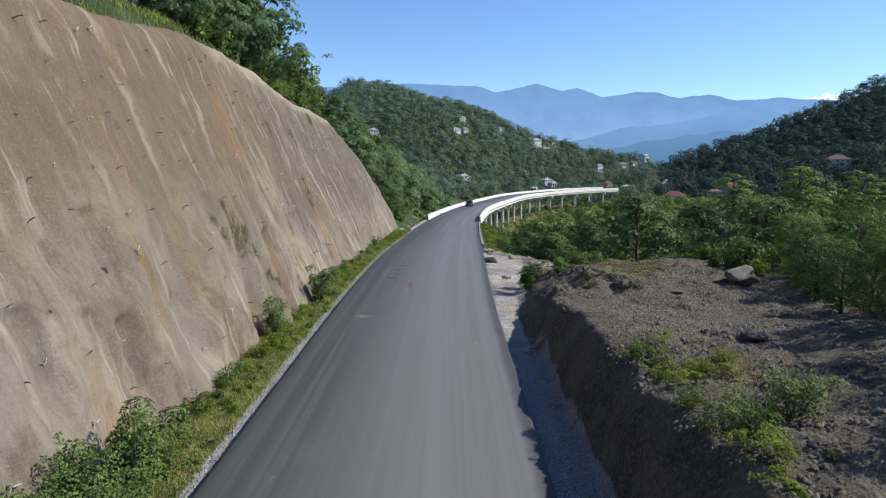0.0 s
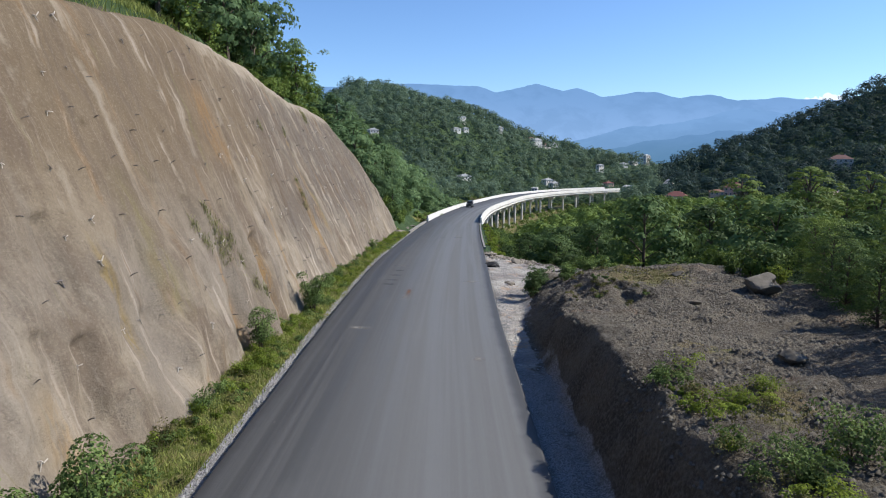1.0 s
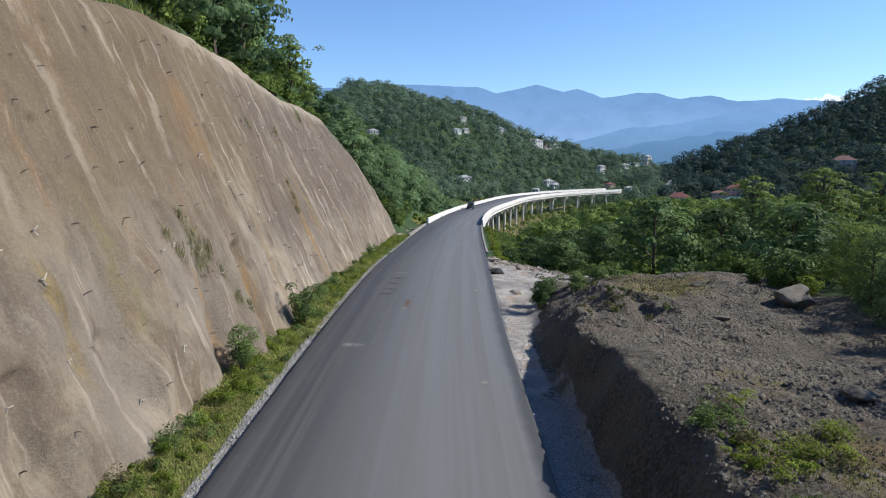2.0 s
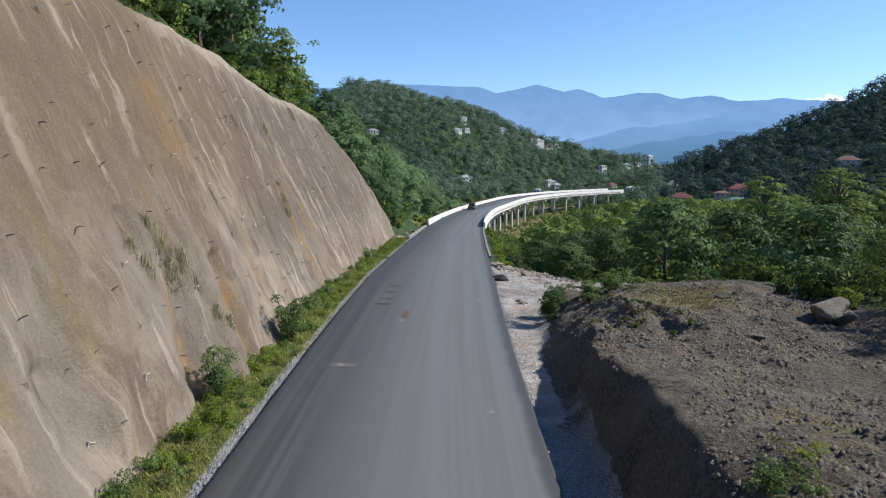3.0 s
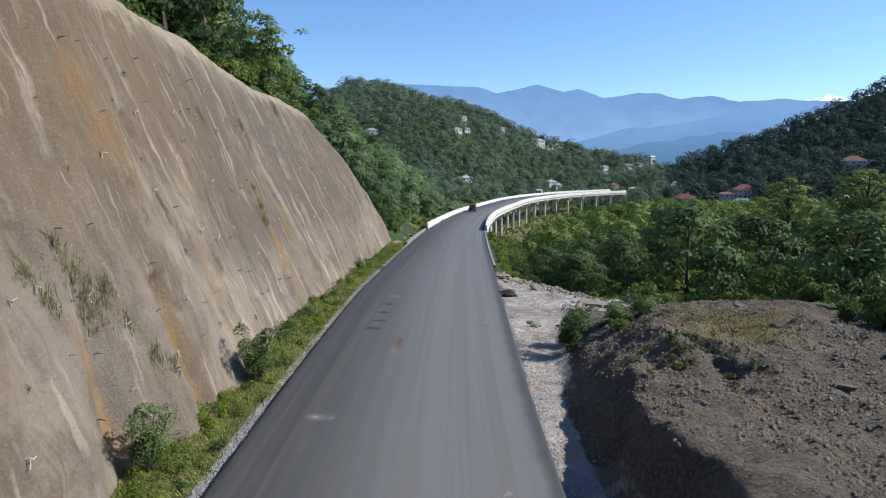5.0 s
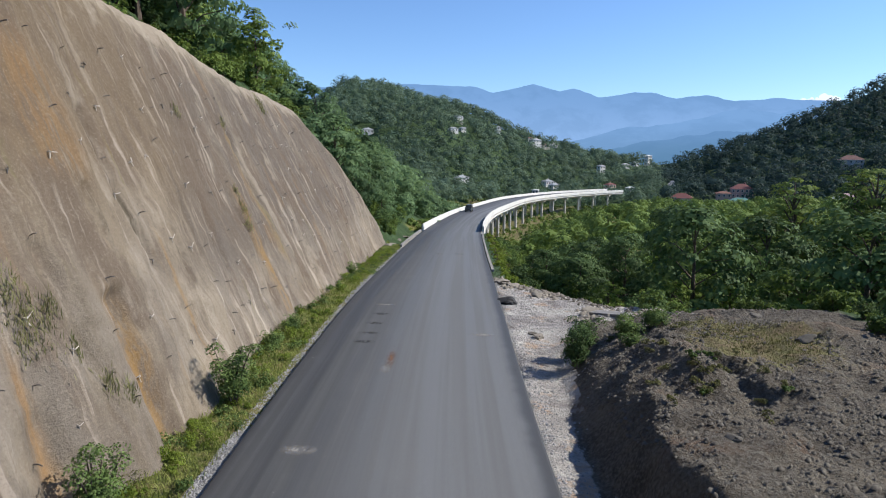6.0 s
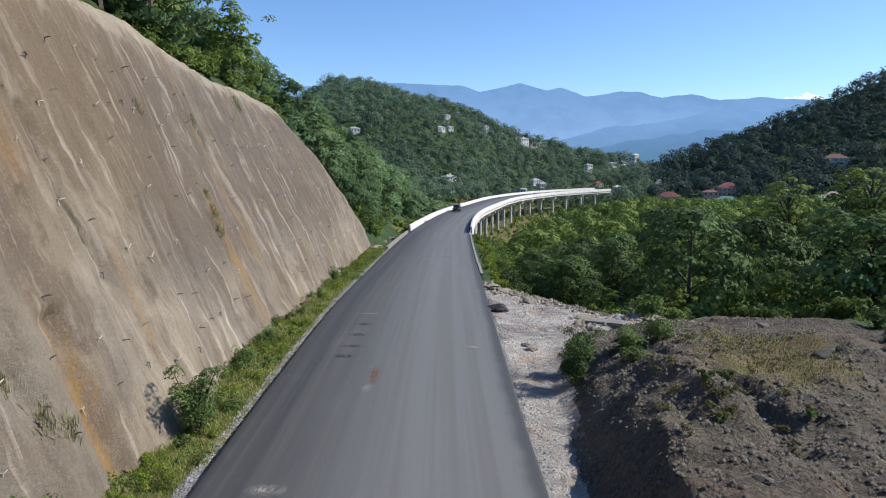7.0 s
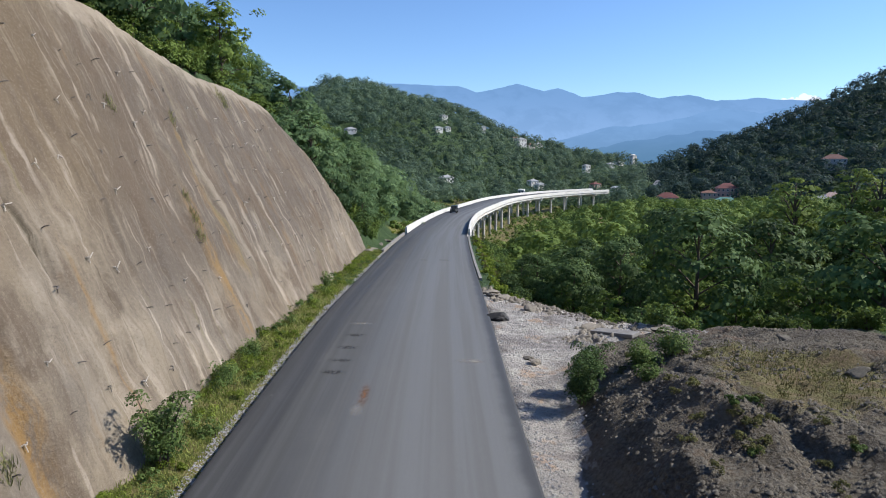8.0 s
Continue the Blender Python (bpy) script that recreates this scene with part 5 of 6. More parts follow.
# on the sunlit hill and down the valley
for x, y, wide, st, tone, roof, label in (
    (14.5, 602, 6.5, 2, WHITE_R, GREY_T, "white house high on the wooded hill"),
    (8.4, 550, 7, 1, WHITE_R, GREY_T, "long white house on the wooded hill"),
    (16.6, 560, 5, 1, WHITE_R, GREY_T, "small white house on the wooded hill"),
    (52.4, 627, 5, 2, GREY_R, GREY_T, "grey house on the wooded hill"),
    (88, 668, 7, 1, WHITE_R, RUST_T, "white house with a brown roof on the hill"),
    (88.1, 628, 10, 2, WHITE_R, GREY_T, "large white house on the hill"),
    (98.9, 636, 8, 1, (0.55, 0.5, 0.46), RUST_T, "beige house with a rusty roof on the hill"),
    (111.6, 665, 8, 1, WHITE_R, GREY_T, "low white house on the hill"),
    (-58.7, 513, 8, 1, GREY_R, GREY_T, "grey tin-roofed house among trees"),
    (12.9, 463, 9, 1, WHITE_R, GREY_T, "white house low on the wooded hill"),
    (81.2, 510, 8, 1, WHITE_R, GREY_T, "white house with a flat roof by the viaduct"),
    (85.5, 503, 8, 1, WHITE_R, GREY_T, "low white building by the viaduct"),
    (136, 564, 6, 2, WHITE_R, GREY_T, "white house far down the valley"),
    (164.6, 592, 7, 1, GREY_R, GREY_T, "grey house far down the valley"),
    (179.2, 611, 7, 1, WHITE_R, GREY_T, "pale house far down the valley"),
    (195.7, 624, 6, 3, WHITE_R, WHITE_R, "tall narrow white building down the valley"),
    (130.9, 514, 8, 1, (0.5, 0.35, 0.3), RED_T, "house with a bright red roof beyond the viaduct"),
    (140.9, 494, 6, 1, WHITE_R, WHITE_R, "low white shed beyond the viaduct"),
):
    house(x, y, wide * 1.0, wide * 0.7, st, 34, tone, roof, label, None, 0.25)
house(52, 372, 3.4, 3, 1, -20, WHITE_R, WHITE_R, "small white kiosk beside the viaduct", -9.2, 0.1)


# ---- vehicle on the viaduct ----
def build_car():
    c, s, z = along(float(np.interp(222, LINE[:, 1], RUN)))
    o = -2.6
    turn = math.atan2(s[1], s[0])
    car = tagged(empty("off_road_car", Matrix.LocRotScale(Vector((c[0] + s[0] * o, c[1] + s[1] * o, z - o * 0.03 + 0.005)), Euler((0, 0, turn)), Vector((1.12, 1.12, 1.2)))), "dark boxy off-road car driving on the asphalt", "car")
    paint = plain("dark_paint", (0.02, 0.024, 0.022), (0.03, 0.034, 0.032), 2.0, 0.3, bump=0.0, spec=0.5)
    rubber = plain("rubber", (0.015, 0.015, 0.015), (0.025, 0.025, 0.025), 9.0, 0.8)
    lamp = plain("lamp_glass", (0.6, 0.6, 0.58), (0.5, 0.5, 0.5), 4.0, 0.15, spec=0.6, bump=0.0)
    bm = box(bmesh.new(), (-0.92, -2.2, 0.45), (0.92, 2.2, 1.12), 0.08)
    box(bm, (-0.84, -0.9, 1.1), (0.84, 2.15, 1.92), 0.14)
    box(bm, (-0.88, -2.3, 0.42), (0.88, -2.1, 0.68), 0.05)
    part("body", bm, paint, car)
    part("windscreen", box(bmesh.new(), (-0.72, -0.93, 1.2), (0.72, -0.89, 1.75), 0.02), PANE, car)
    for q in (-1, 1):
        part("side_window", box(bmesh.new(), (q * 0.845 - 0.01, -0.6, 1.22), (q * 0.845 + 0.01, 1.8, 1.74), 0.005), PANE, car)
        part("headlight", box(bmesh.new(), (q * 0.66 - 0.13, -2.24, 0.78), (q * 0.66 + 0.13, -2.19, 0.98), 0.02), lamp, car)
        part("mirror", box(bmesh.new(), (q * 0.98 - 0.1, -0.75, 1.15), (q * 0.98 + 0.1, -0.65, 1.35), 0.02), paint, car)
        for yy in (-1.4, 1.4):
            bm = bmesh.new()
            bmesh.ops.create_cone(bm, cap_ends=True, segments=18, radius1=0.38, radius2=0.38, depth=0.26, matrix=Matrix.Translation((q * 0.80, yy, 0.38)) @ Matrix.Rotation(radians(90), 4, "Y"))
            wheel = part("wheel", bm, rubber, car)
            bm = bmesh.new()
            bmesh.ops.create_cone(bm, cap_ends=True, segments=12, radius1=0.2, radius2=0.17, depth=0.03, matrix=Matrix.Translation((q * 0.945, yy, 0.38)) @ Matrix.Rotation(radians(90 * q), 4, "Y"))
            part("rim", bm, STEEL, wheel)
    return car


build_car()


# ---- stones ----
def stone_mesh(name, seed, material, rough=0.32, sub=2, flat=0.75):
    bm = bmesh.new()
    bmesh.ops.create_icosphere(bm, subdivisions=sub, radius=1.0)
    off = Vector((seed * 7.1, seed * 3.3, 0))
    for v in bm.verts:
        d = v.co.normalized()
        v.co = d * (1 + rough * noise.noise(d * 1.1 + off) * 1.6 + rough * 0.4 * noise.noise(d * 3.2 + off))
        # broken faces
        for k in range(5):
            n = Vector((math.sin(seed * 5 + k * 2.1), math.cos(seed * 3 + k * 1.3), math.sin(k * 2.7 + seed))).normalized()
            far = v.co.dot(n) - 0.72
            if far > 0:
                v.co -= n * far * 0.9
        v.co.z *= flat
    return bm_mesh(name, bm, material)


boulder = new("boulder", stone_mesh("boulder", 3, plain("boulder_stone", (0.115, 0.105, 0.088), (0.19, 0.172, 0.145), 1.2, 0.92, bump=0.9, fine=7), 0.34, 4, 0.8))
boulder.matrix_world = Matrix.LocRotScale(Vector((20.1, 41.5, float(ground_z(20.1, 41.5)) + 0.32)), Euler((0.1, 0.05, 1.4)), Vector((1.2, 1.1, 1.05)))
tagged(boulder, "large pale grey boulder on the tipped earth", "boulder")
ROCKS = [stone_mesh("rock", k, STONE, 0.34, 3) for k in (1, 2, 4, 5)]
PALE_ROCKS = [stone_mesh("rock", k, ROCK, 0.34, 3) for k in (1, 2, 4, 5)]
for k, (x, y, r) in enumerate(((12.4, 24.1, 0.4), (12.9, 24.4, 0.28), (18.3, 54.4, 0.34), (16.6, 46.8, 0.35), (5.9, 56.2, 0.32), (5.6, 57.2, 0.25), (5.6, 74.6, 0.45), (6.4, 73.8, 0.4), (7.6, 69.0, 0.38), (5.3, 76.0, 0.5), (10.8, 63.5, 0.35), (9.6, 61.0, 0.3), (13.8, 59.6, 0.35), (-7.6, 112, 0.5), (-7.2, 118, 0.45), (-6.6, 126, 0.5), (-7.9, 107, 0.45), (8.6, 36.5, 0.22), (14.5, 38.2, 0.3))):
    ob = new("rock", (PALE_ROCKS if y > 55 and x < 14.5 else ROCKS)[k % 4])
    ob.matrix_world = Matrix.LocRotScale(Vector((x, y, float(ground_z(x, y)) + 0.25 * r)), Euler((0.25 * math.sin(3 * k), 0.25 * math.cos(2 * k), k)), Vector((r * 1.8, r * 1.3, r * 0.55) if y > 58 else (r * 1.3, r, r * 0.7)))
    tagged(ob, "angular grey rock lying on bare earth", "rock", "loose rocks")


def rubble(name, seed, count, where, sizes, material, label):
    """Loose stones as one mass: each a squashed, skewed broken lump."""
    rng = np.random.RandomState(seed)
    base = np.array([(1, 0, -0.3), (0.2, 1, -0.3), (-1, 0.1, -0.3), (-0.1, -1, -0.3), (0.35, 0.2, 0.8), (-0.4, -0.1, 0.75)], float)
    tri = np.array([(0, 1, 4), (1, 5, 4), (1, 2, 5), (2, 3, 5), (3, 4, 5), (3, 0, 4)])
    x, y, ok = where(rng, count)
    x, y = x[ok], y[ok]
    n = len(x)
    r = sizes[0] + (sizes[1] - sizes[0]) * rng.rand(n) ** 5
    z = ground_z(x, y)
    v = base[None] * rng.uniform(0.6, 1.25, (n, 6, 3)) * r[:, None, None] * np.array([1.15, 1, 0.8])
    a = rng.uniform(0, 6.3, n)
    ca, sa = np.cos(a)[:, None], np.sin(a)[:, None]
    vx, vy = v[..., 0] * ca - v[..., 1] * sa, v[..., 0] * sa + v[..., 1] * ca
    v = np.stack([vx + x[:, None], vy + y[:, None], v[..., 2] + z[:, None] + 0.2 * r[:, None]], -1)
    f = tri[None] + (np.arange(n) * 6)[:, None, None]
    me = mesh_of(name, v.reshape(-1, 3), f.reshape(-1, 3), material)
    return tagged(new(name, me), label, "stones", kind="stuff")


def on_heap(rng, n):
    x, y = rng.uniform(6.5, 22, n), rng.uniform(12, 60, n)
    return x, y, (ground_z(x, y) > 0.3) & (fbm(x, y, 3.0, 3, 91) + 0.35 * rng.rand(n) > -0.15)


def on_shoulder(rng, n):
    y = rng.uniform(14, 76, n)
    x = edge_right(y) + 0.1 + np.abs(rng.normal(size=n)) * np.where(y > 48, 3.0, 0.8)
    return x, y, (ground_z(x, y) < 0.4) & (x < 13)


def left_strip(rng, n):
    y = rng.uniform(14, 110, n)
    return edge_left(y) - rng.uniform(0.02, 0.68, n), y, y > 0


rubble("rubble", 1, 56000, on_heap, (0.018, 0.115), STONE, "loose grey and brown stones on the earth heap")
rubble("gravel", 2, 6000, on_shoulder, (0.015, 0.09), GRAVEL, "pale loose gravel along the road's shoulder")
def along_rim(rng, n):
    x = rng.uniform(4.6, 17, n)
    y = np.interp(x, [4, 6, 9, 13, 16, 22], [80, 75, 70, 64, 61, 59]) + rng.normal(size=n) * 1.3
    return x, y, (x > edge_right(y) + 0.3) & (ground_z(x, y) > -2.5)


rubble("rubble", 4, 1500, along_rim, (0.03, 0.2), STONE, "broken grey stones along the rim of the tipped ground")


def shoulder_heaps(rng, n):
    k = rng.randint(0, 5, n)
    cx, cy = np.array([5.6, 6.6, 8.6, 11.0, 9.6])[k], np.array([77.0, 73.5, 69.5, 62.6, 60.4])[k]
    x, y = cx + rng.normal(size=n) * 0.7, cy + rng.normal(size=n) * 0.8
    return x, y, x > edge_right(y) + 0.2


rubble("rubble", 6, 900, shoulder_heaps, (0.05, 0.3), ROCK, "broken pale and brown stones tipped on the shoulder")
rubble("gravel", 3, 13000, left_strip, (0.02, 0.075), GRAVEL, "grey crushed stone strip along the asphalt edge")


# ---- marks on the road ----
def film_material(tone):
    """A worn film of dust: full in the middle, broken up towards its rim."""
    n = Nodes("film")
    local = n.t.nodes.new("ShaderNodeTexCoord").outputs["Object"]
    ball = n.add("ShaderNodeVectorMath")
    ball.operation = "LENGTH"
    n.put(ball.inputs[0], local)
    rim = n.ramp(ball.outputs["Value"], 0.1, 1.0, 0.95, 0.0)
    flecks = n.noise(5.0, 5, 0.7, n.coords((1.4, 0.7, 1)), 0.36, 0.62)
    n.done(n.mix(n.noise(9.0, 4, 0.6, n.coords()), tone, tuple(0.65 * v for v in tone)), 0.95, 0.0, 0.1)
    clear = n.add("ShaderNodeBsdfTransparent")
    mx = n.add("ShaderNodeMixShader", Fac=n.math("MULTIPLY", rim, flecks))
    n.t.links.new(clear.outputs[0], mx.inputs[1])
    n.t.links.new(n.b.outputs[0], mx.inputs[2])
    n.t.links.new(mx.outputs[0], n.out.inputs[0])
    return n.m


def smear(x, y, w, l, material, label, seed):
    """A thin ragged film of dirt on the asphalt."""
    rng = random.Random(seed)
    bm = bmesh.new()
    ring = []
    for k in range(26):
        a = math.tau * k / 26
        r = 1 + rng.uniform(-0.2, 0.1)
        px, py = math.cos(a) * w * r, math.sin(a) * l * r
        ring.append(bm.verts.new((px / w, py / l, float(road_z(y + py) - road_z(y)) + BANK * px)))
    bm.faces.new(ring)
    ob = new("dirt_patch", bm_mesh("dirt_patch", bm, material))
    ob.matrix_world = Matrix.LocRotScale(Vector((x, y, float(road_z(y)) + BANK * (x - float(centre_x(y))) + 0.008)), None, Vector((w, l, 1)))
    return tagged(ob, label, "dirt patch", "dirt on the road")


BROWN, CHALK, TAR = film_material((0.20, 0.105, 0.06)), film_material((0.30, 0.29, 0.27)), film_material((0.062, 0.062, 0.062))
smear(-2.72, 50.5, 0.34, 1.6, BROWN, "reddish brown dirt patch on the asphalt", 1)
smear(-2.85, 48.9, 0.4, 0.9, CHALK, "pale dusty smear on the asphalt", 2)
smear(-5.1, 39.9, 0.9, 0.5, CHALK, "pale dusty smear on the asphalt", 3)
smear(-4.05, 62.8, 1.0, 0.35, CHALK, "pale dusty smear on the asphalt", 4)
for k, y in enumerate((60.0, 57.5, 55.2, 53.4)):
    smear(-4.15 - 0.12 * k, y, 0.8, 0.45, TAR, "dark damp spot on the asphalt", 10 + k)
smear(2.3, 55.5, 1.0, 0.5, CHALK, "pale dusty smear on the asphalt", 20)
smear(1.9, 34.5, 0.5, 0.6, CHALK, "pale dusty smear on the asphalt", 21)
smear(-0.4, 97.0, 0.7, 0.8, CHALK, "pale dusty smear on the asphalt", 23)
smear(2.0, 97.5, 1.0, 0.9, CHALK, "pale dusty smear on the asphalt", 24)

# a lump of leftover asphalt beside the road
lump = new("asphalt_lump", stone_mesh("asphalt_lump", 9, plain("old_asphalt", (0.03, 0.03, 0.031), (0.05, 0.048, 0.047), 3.0, 0.9, bump=0.8), 0.3, 4, 0.62))
lump.matrix_world = Matrix.LocRotScale(Vector((4.95, 65.8, float(ground_z(4.95, 65.8)) + 0.12)), Euler((0, 0.05, 0.2)), Vector((0.8, 0.65, 0.75)))
tagged(lump, "dark lump of leftover asphalt on pale gravel", "asphalt lump")
bm = box(bmesh.new(), (-1.5, -0.45, -0.1), (1.5, 0.45, 0.12), 0.04)
slab = new("concrete_slab", bm_mesh("concrete_slab", bm, OLD_CONCRETE))
slab.matrix_world = Matrix.LocRotScale(Vector((11.5, 60.8, float(ground_z(11.5, 60.8)) + 0.14)), Euler((0.05, -0.12, -0.9)), None)
tagged(slab, "broken concrete slab lying on the tipped earth", "slab")


# ---- bushes and weeds ----
LEAFY = leaf_material("leaf_bush", (0.07, 0.125, 0.036), (0.205, 0.28, 0.09), (0.13, 0.195, 0.062), 0.3, 0.9)
LIME = leaf_material("leaf_lime", (0.12, 0.18, 0.026), (0.27, 0.34, 0.055), (0.19, 0.25, 0.045), 0.4, 0.9)
PALE_OLIVE = leaf_material("leaf_pale_olive", (0.16, 0.17, 0.07), (0.30, 0.30, 0.14), (0.24, 0.22, 0.11), 0.4, 0.9)
OLIVE = leaf_material("leaf_olive", (0.10, 0.105, 0.04), (0.20, 0.20, 0.08), (0.16, 0.14, 0.065), 0.3, 0.9)
VB = "bushes at the foot of the wall"
for seed, x, y, h, sp, n, leaf, m, label in (
    (1, -9.6, 18.6, 2.4, 1.5, 3600, 0.14, LEAFY, "leafy dark green bush at the foot of the wall"),
    (2, -10.6, 17.0, 2.0, 1.5, 3400, 0.13, LEAFY, "broad leafy bush at the foot of the wall"),
    (3, -9.2, 16.6, 1.7, 1.3, 3000, 0.12, LEAFY, "low leafy bush at the foot of the wall"),
    (4, -8.85, 44.2, 2.7, 1.25, 4200, 0.11, LEAFY, "upright dark bush standing before the wall"),
    (5, -9.8, 35.4, 2.3, 1.1, 3000, 0.10, LEAFY, "round green bush in a groove of the wall"),
    (6, -9.0, 33.0, 0.8, 0.8, 1500, 0.09, LIME, "bright yellow-green weeds on the verge"),
    (7, -9.3, 31.2, 0.8, 0.7, 1300, 0.08, LIME, "bright yellow-green weeds on the verge"),
    (8, -9.2, 52.0, 1.0, 1.0, 900, 0.11, LEAFY, "low green bush on the verge"),
    (9, -9.1, 56.0, 0.9, 0.9, 800, 0.11, LEAFY, "low green bush on the verge"),
    (13, -11.2, 15.0, 1.9, 1.5, 3200, 0.13, LEAFY, "broad leafy bush at the foot of the wall"),
    (14, -10.0, 14.4, 1.6, 1.4, 3000, 0.12, LEAFY, "low leafy bush at the foot of the wall"),
    (10, -8.6, 77.0, 1.3, 1.0, 700, 0.14, LEAFY, "green bush on the verge below the wall"),
    (11, -9.9, 24.0, 0.8, 0.7, 800, 0.09, OLIVE, "dry brownish weeds below the wall"),
    (12, -9.7, 27.0, 0.9, 0.8, 900, 0.09, LEAFY, "low green weeds below the wall"),
):
    b = bush("bush", seed, h, sp, n, leaf, m, label, VB)
    b.matrix_world = stand(x, y, seed)
HB = "bushes on the earth heap"
for seed, x, y, h, sp, n, leaf, m, label in (
    (31, 6.75, 49.8, 2.1, 1.2, 3400, 0.12, LEAF_DARK, "dark green bush on the flank of the heap"),
    (32, 7.5, 51.8, 1.9, 1.3, 2600, 0.12, LEAF_DARK, "dark green bush on the flank of the heap"),
    (33, 9.6, 50.3, 1.1, 1.3, 1900, 0.12, LEAFY, "low green bush on top of the heap"),
    (34, 11.0, 50.8, 0.9, 1.3, 1800, 0.12, LEAFY, "low green bush on top of the heap"),
    (35, 10.3, 17.3, 1.5, 1.5, 1500, 0.11, LEAFY, "leafy green bush on the crest of the heap"),
    (36, 7.5, 23.3, 0.8, 0.55, 700, 0.08, LEAFY, "leafy green bush on the crest of the heap"),
    (37, 8.0, 21.6, 0.5, 0.6, 700, 0.07, OLIVE, "dry olive-green weeds on the crest of the heap"),
    (38, 8.6, 16.4, 0.7, 0.9, 1200, 0.08, LEAFY, "leafy green weeds on the crest of the heap"),
    (39, 9.2, 20.9, 0.35, 0.9, 1100, 0.06, LIME, "yellow-green weeds on the crest of the heap"),
    (40, 10.2, 21.6, 0.3, 0.8, 900, 0.06, LIME, "yellow-green weeds on the heap"),
    (41, 9.2, 48.6, 0.7, 0.8, 900, 0.1, LEAFY, "low green bush on top of the heap"),
    (42, 22.4, 44.0, 1.3, 1.2, 1200, 0.13, LIME, "bright green bush beside the boulder"),
):
    b = bush("bush", seed, h, sp, n, leaf, m, label, HB)
    b.matrix_world = stand(x, y, seed)
# small weeds on the verge and along the crest of the heap
def tuft(rng, height, spread, leaves, leaf):
    """Leaves of one low plant, from the ground up."""
    c = np.stack([rng.normal(size=7) * spread * 0.45, rng.normal(size=7) * spread * 0.45, height * rng.uniform(0.15, 0.75, 7)], 1)
    p, nrm = clump_points(c, spread * rng.uniform(0.3, 0.5, 7), leaves, rng, 0.8)
    p[:, 2] = np.maximum(p[:, 2], 0.0)
    return leaf_quads(p, nrm, leaf, leaf * 0.5, rng)


def tufts(name, seed, spots, leaves, leaf, material, label):
    """Many small plants as one mass; spots hold a place, a height and a width each."""
    rng = np.random.RandomState(seed)
    vs, fs, base = [], [], 0
    for (x, y, z), h, w in spots:
        v, f = tuft(rng, h, w, leaves, leaf)
        vs.append(v + np.array([x, y, z]))
        fs.append(f + base)
        base += len(v)
    return tagged(new(name, mesh_of(name, np.concatenate(vs), np.concatenate(fs), material)), label, "weeds", kind="stuff")


rnd = random.Random(19)
sorts = {0: [], 1: [], 2: []}
for k in range(250):
    if k < 210:
        y = rnd.uniform(14, 100)
        lo, hi = float(wall_base(y)) + 0.1, float(edge_left(y)) - 0.8
        x = lo + (hi - lo) * rnd.random() ** 1.3
    else:
        y = rnd.uniform(12.5, 24)
        x = float(np.interp(y, [13, 27, 34], [7.6, 7.15, 6.9])) + abs(rnd.gauss(0, 1.0))
    size = rnd.uniform(0.4, 1.1)
    sorts[rnd.choice((0, 0, 1, 1, 1, 2))].append(((x, y, float(ground_z(x, y)) - 0.03), 0.7 * size, 0.6 * size))
for k in range(34):
    x, y = rnd.uniform(7.4, 12.5), rnd.uniform(39, 53)
    sorts[rnd.choice((0, 2, 2))].append(((x, y, float(ground_z(x, y)) - 0.03), 0.25 + 0.2 * rnd.random(), 0.26))
tufts("weeds", 81, sorts[0], 260, 0.10, LEAFY, "leafy green weeds on bare ground")
tufts("weeds", 82, sorts[1], 260, 0.09, LIME, "yellow-green leafy weeds on bare ground")
tufts("weeds", 83, sorts[2], 240, 0.075, OLIVE, "dry olive-brown weeds on bare ground")
# rough growth on the open ground below the viaduct and on the bank beside the wing wall
low = {0: [], 1: []}
for k in range(900):
    if k < 620:
        y = rnd.uniform(140, 240)
        x = float(centre_x(y)) + rnd.uniform(-9, 22)
        h = rnd.uniform(0.5, 1.5)
        if abs(x - float(centre_x(y))) < 7 and float(ground_z(x, y)) > -3.5:
            continue
    else:
        y = rnd.uniform(79, 140)
        x = float(edge_right(y)) + rnd.uniform(1.1, 4.5)
        h = rnd.uniform(0.3, 0.8)
    low[rnd.choice((0, 0, 1))].append(((x, y, float(ground_z(x, y)) - 0.05), h, 0.8 * h))
tufts("weeds", 85, low[0], 90, 0.26, LIME, "yellow-green low growth on the open ground below the viaduct")
tufts("weeds", 86, low[1], 90, 0.26, OLIVE, "dry olive low growth on the open ground below the viaduct")
def blades(name, seed, places, height, width, material, label):
    """Grass: one bent pointed blade at each place."""
    rng = np.random.RandomState(seed)
    n = len(places)
    a = rng.uniform(0, 6.3, n)
    h = height * rng.uniform(0.4, 1.3, n)
    w = width * rng.uniform(0.6, 1.3, n)
    side = np.stack([np.cos(a), np.sin(a), 0 * a], 1) * w[:, None]
    bend = np.stack([-np.sin(a), np.cos(a), 0 * a], 1) * (h * rng.uniform(0.1, 0.7, n))[:, None]
    up = np.stack([0 * h, 0 * h, h], 1)
    v = np.stack([places - side, places + side, places + side * 0.7 + bend * 0.4 + up * 0.6, places + bend + up], 1)
    me = mesh_of(name, v.reshape(-1, 3), np.arange(n * 4).reshape(-1, 4), material)
    return tagged(new(name, me), label, "grass", kind="stuff")


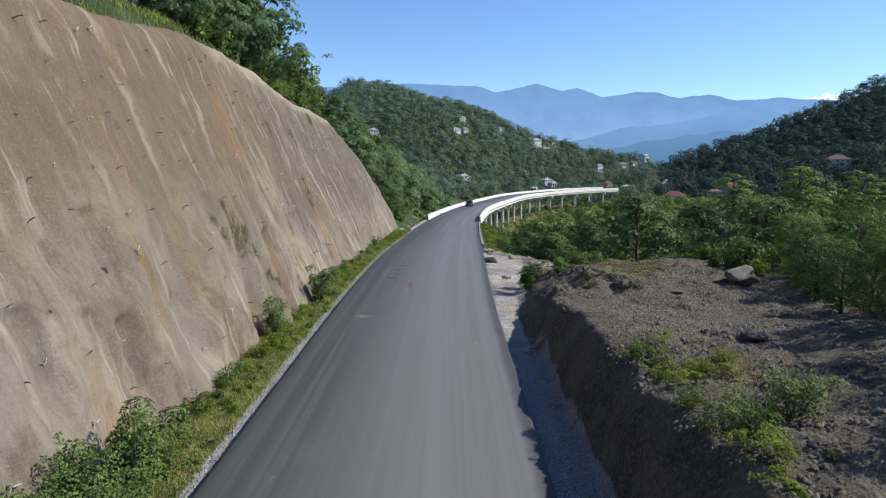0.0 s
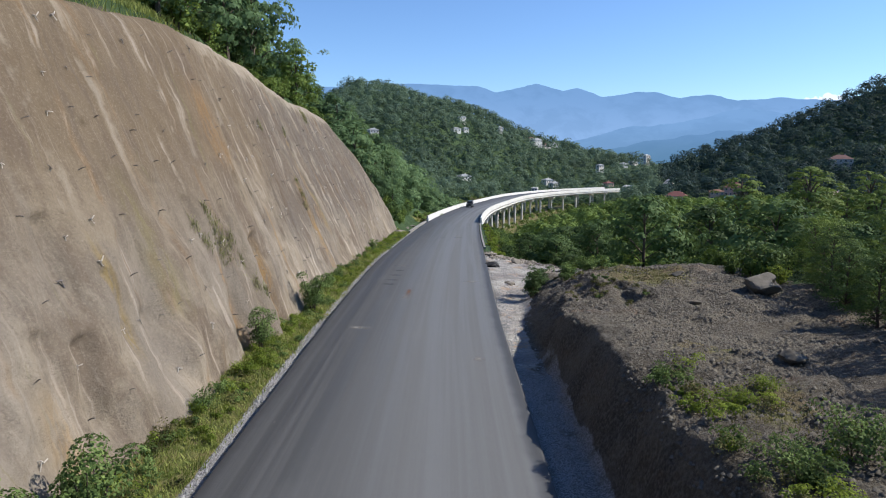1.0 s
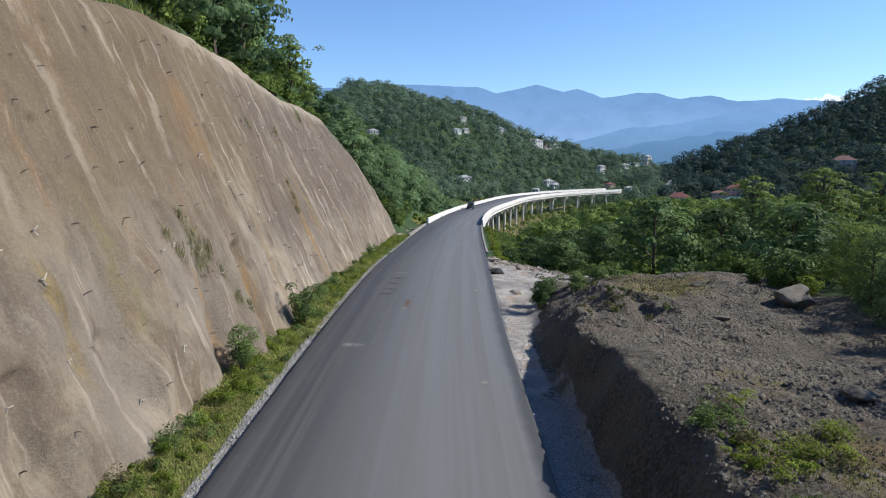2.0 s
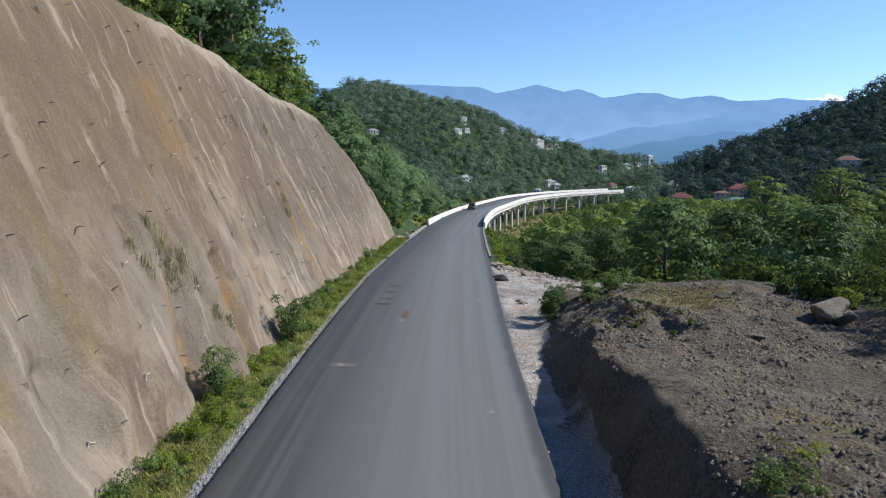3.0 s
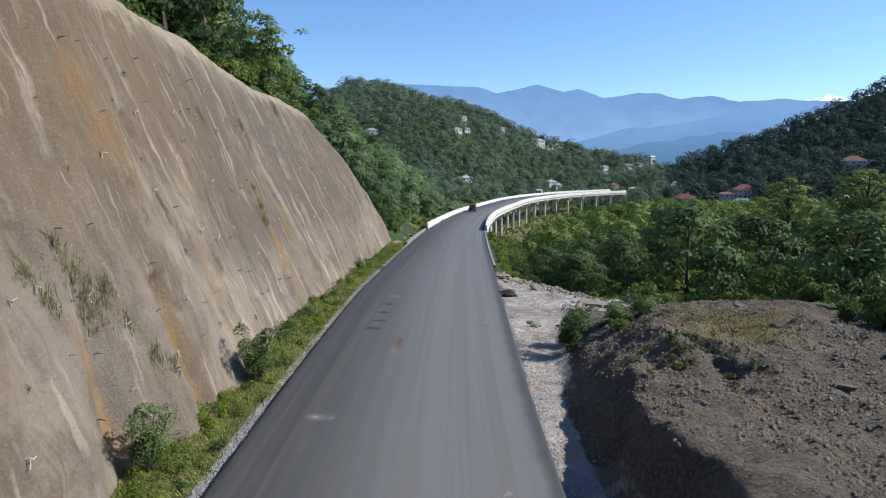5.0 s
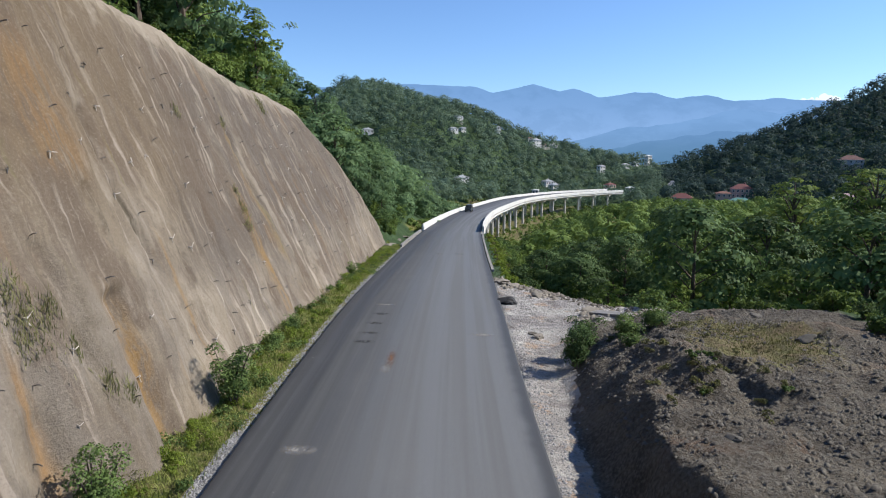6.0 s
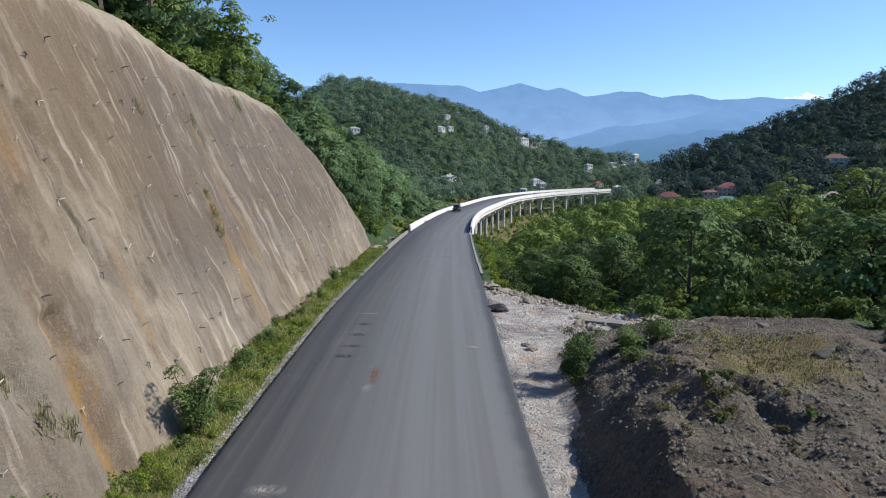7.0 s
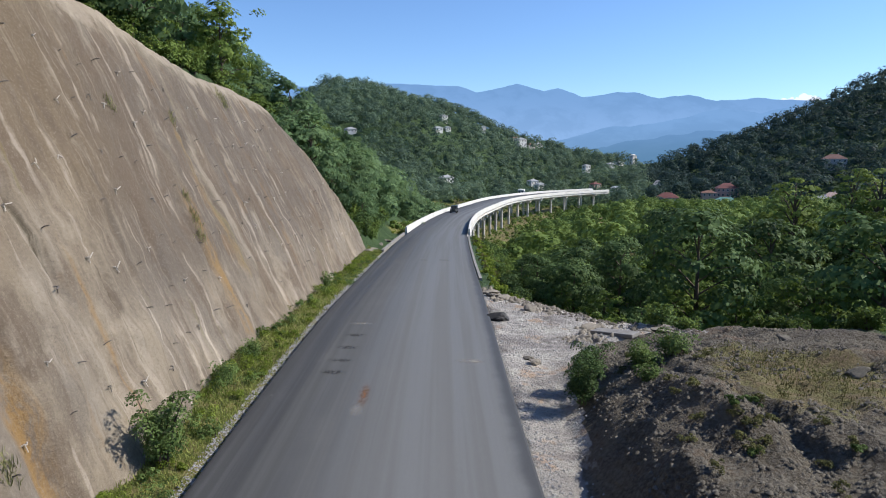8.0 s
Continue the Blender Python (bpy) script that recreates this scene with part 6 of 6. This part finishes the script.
rng = np.random.RandomState(84)
tufts_at = []
for y, z, w in ((36.2, 5.9, 1.5), (36.3, 5.2, 1.3), (36.0, 6.6, 1.1), (37.1, 5.7, 0.8), (34.6, 6.1, 0.9), (34.3, 6.9, 0.6), (35.7, 7.4, 0.6), (37.6, 4.4, 0.6), (55.4, 12.3, 0.5), (62.0, 12.3, 0.6), (58.5, 6.8, 0.7), (58.3, 5.9, 0.7), (58.7, 7.8, 0.5), (38.4, 3.0, 0.8), (39.0, 2.4, 0.7), (73.5, 16.0, 1.3), (74.2, 15.6, 1.1)):
    for q in range(int(110 * w)):
        tufts_at.append(tuple(on_wall(y + rng.normal() * 0.22 * w, z + rng.normal() * 0.32 * w) + Vector((rng.uniform(-0.05, 0.22) * w, 0, 0))))
blades("wall_plants", 84, np.array(tufts_at), 0.27, 0.014, PALE_OLIVE, "wild grass and weeds growing out of the wall")


def spread(seed, n, x0, x1, y0, y1, keep):
    rng = np.random.RandomState(seed)
    x, y = rng.uniform(x0, x1, n), rng.uniform(y0, y1, n)
    k = keep(x, y, rng)
    x, y = x[k], y[k]
    return np.stack([x, y, ground_z(x, y) - 0.03], 1)


blades("grass", 1, spread(1, 70000, -11, -6, 13, 112, lambda x, y, r: (x < edge_left(y) - 0.42 - 0.4 * r.rand(len(x))) & (x > wall_base(y) - 0.3)), 0.22, 0.02, GRASS, "sunlit green grass and weeds on the verge")
blades("grass", 2, spread(2, 110000, 6.8, 22, 12, 60, lambda x, y, r: (ground_z(x, y) > 0.6) & (0.8 * np.exp(-(((x - 9.8) / 2.2) ** 2 + ((y - 20.3) / 2.8) ** 2)) + np.exp(-(((x - 14.6) / 3.0) ** 2 + ((y - 47.6) / 5.0) ** 2)) > 0.35 + 0.65 * r.rand(len(x)))), 0.15, 0.016, DRY_GRASS, "short dry yellow-green grass on the earth heap")
blades("grass", 3, spread(3, 16000, -24, -14, 8, 52, lambda x, y, r: (x < wall_base(y) - wall_slope(y) * wall_top(y) - 0.05) & (x > wall_base(y) - wall_slope(y) * wall_top(y) - 2.6)), 0.5, 0.03, GRASS, "grass fringe along the top of the wall")
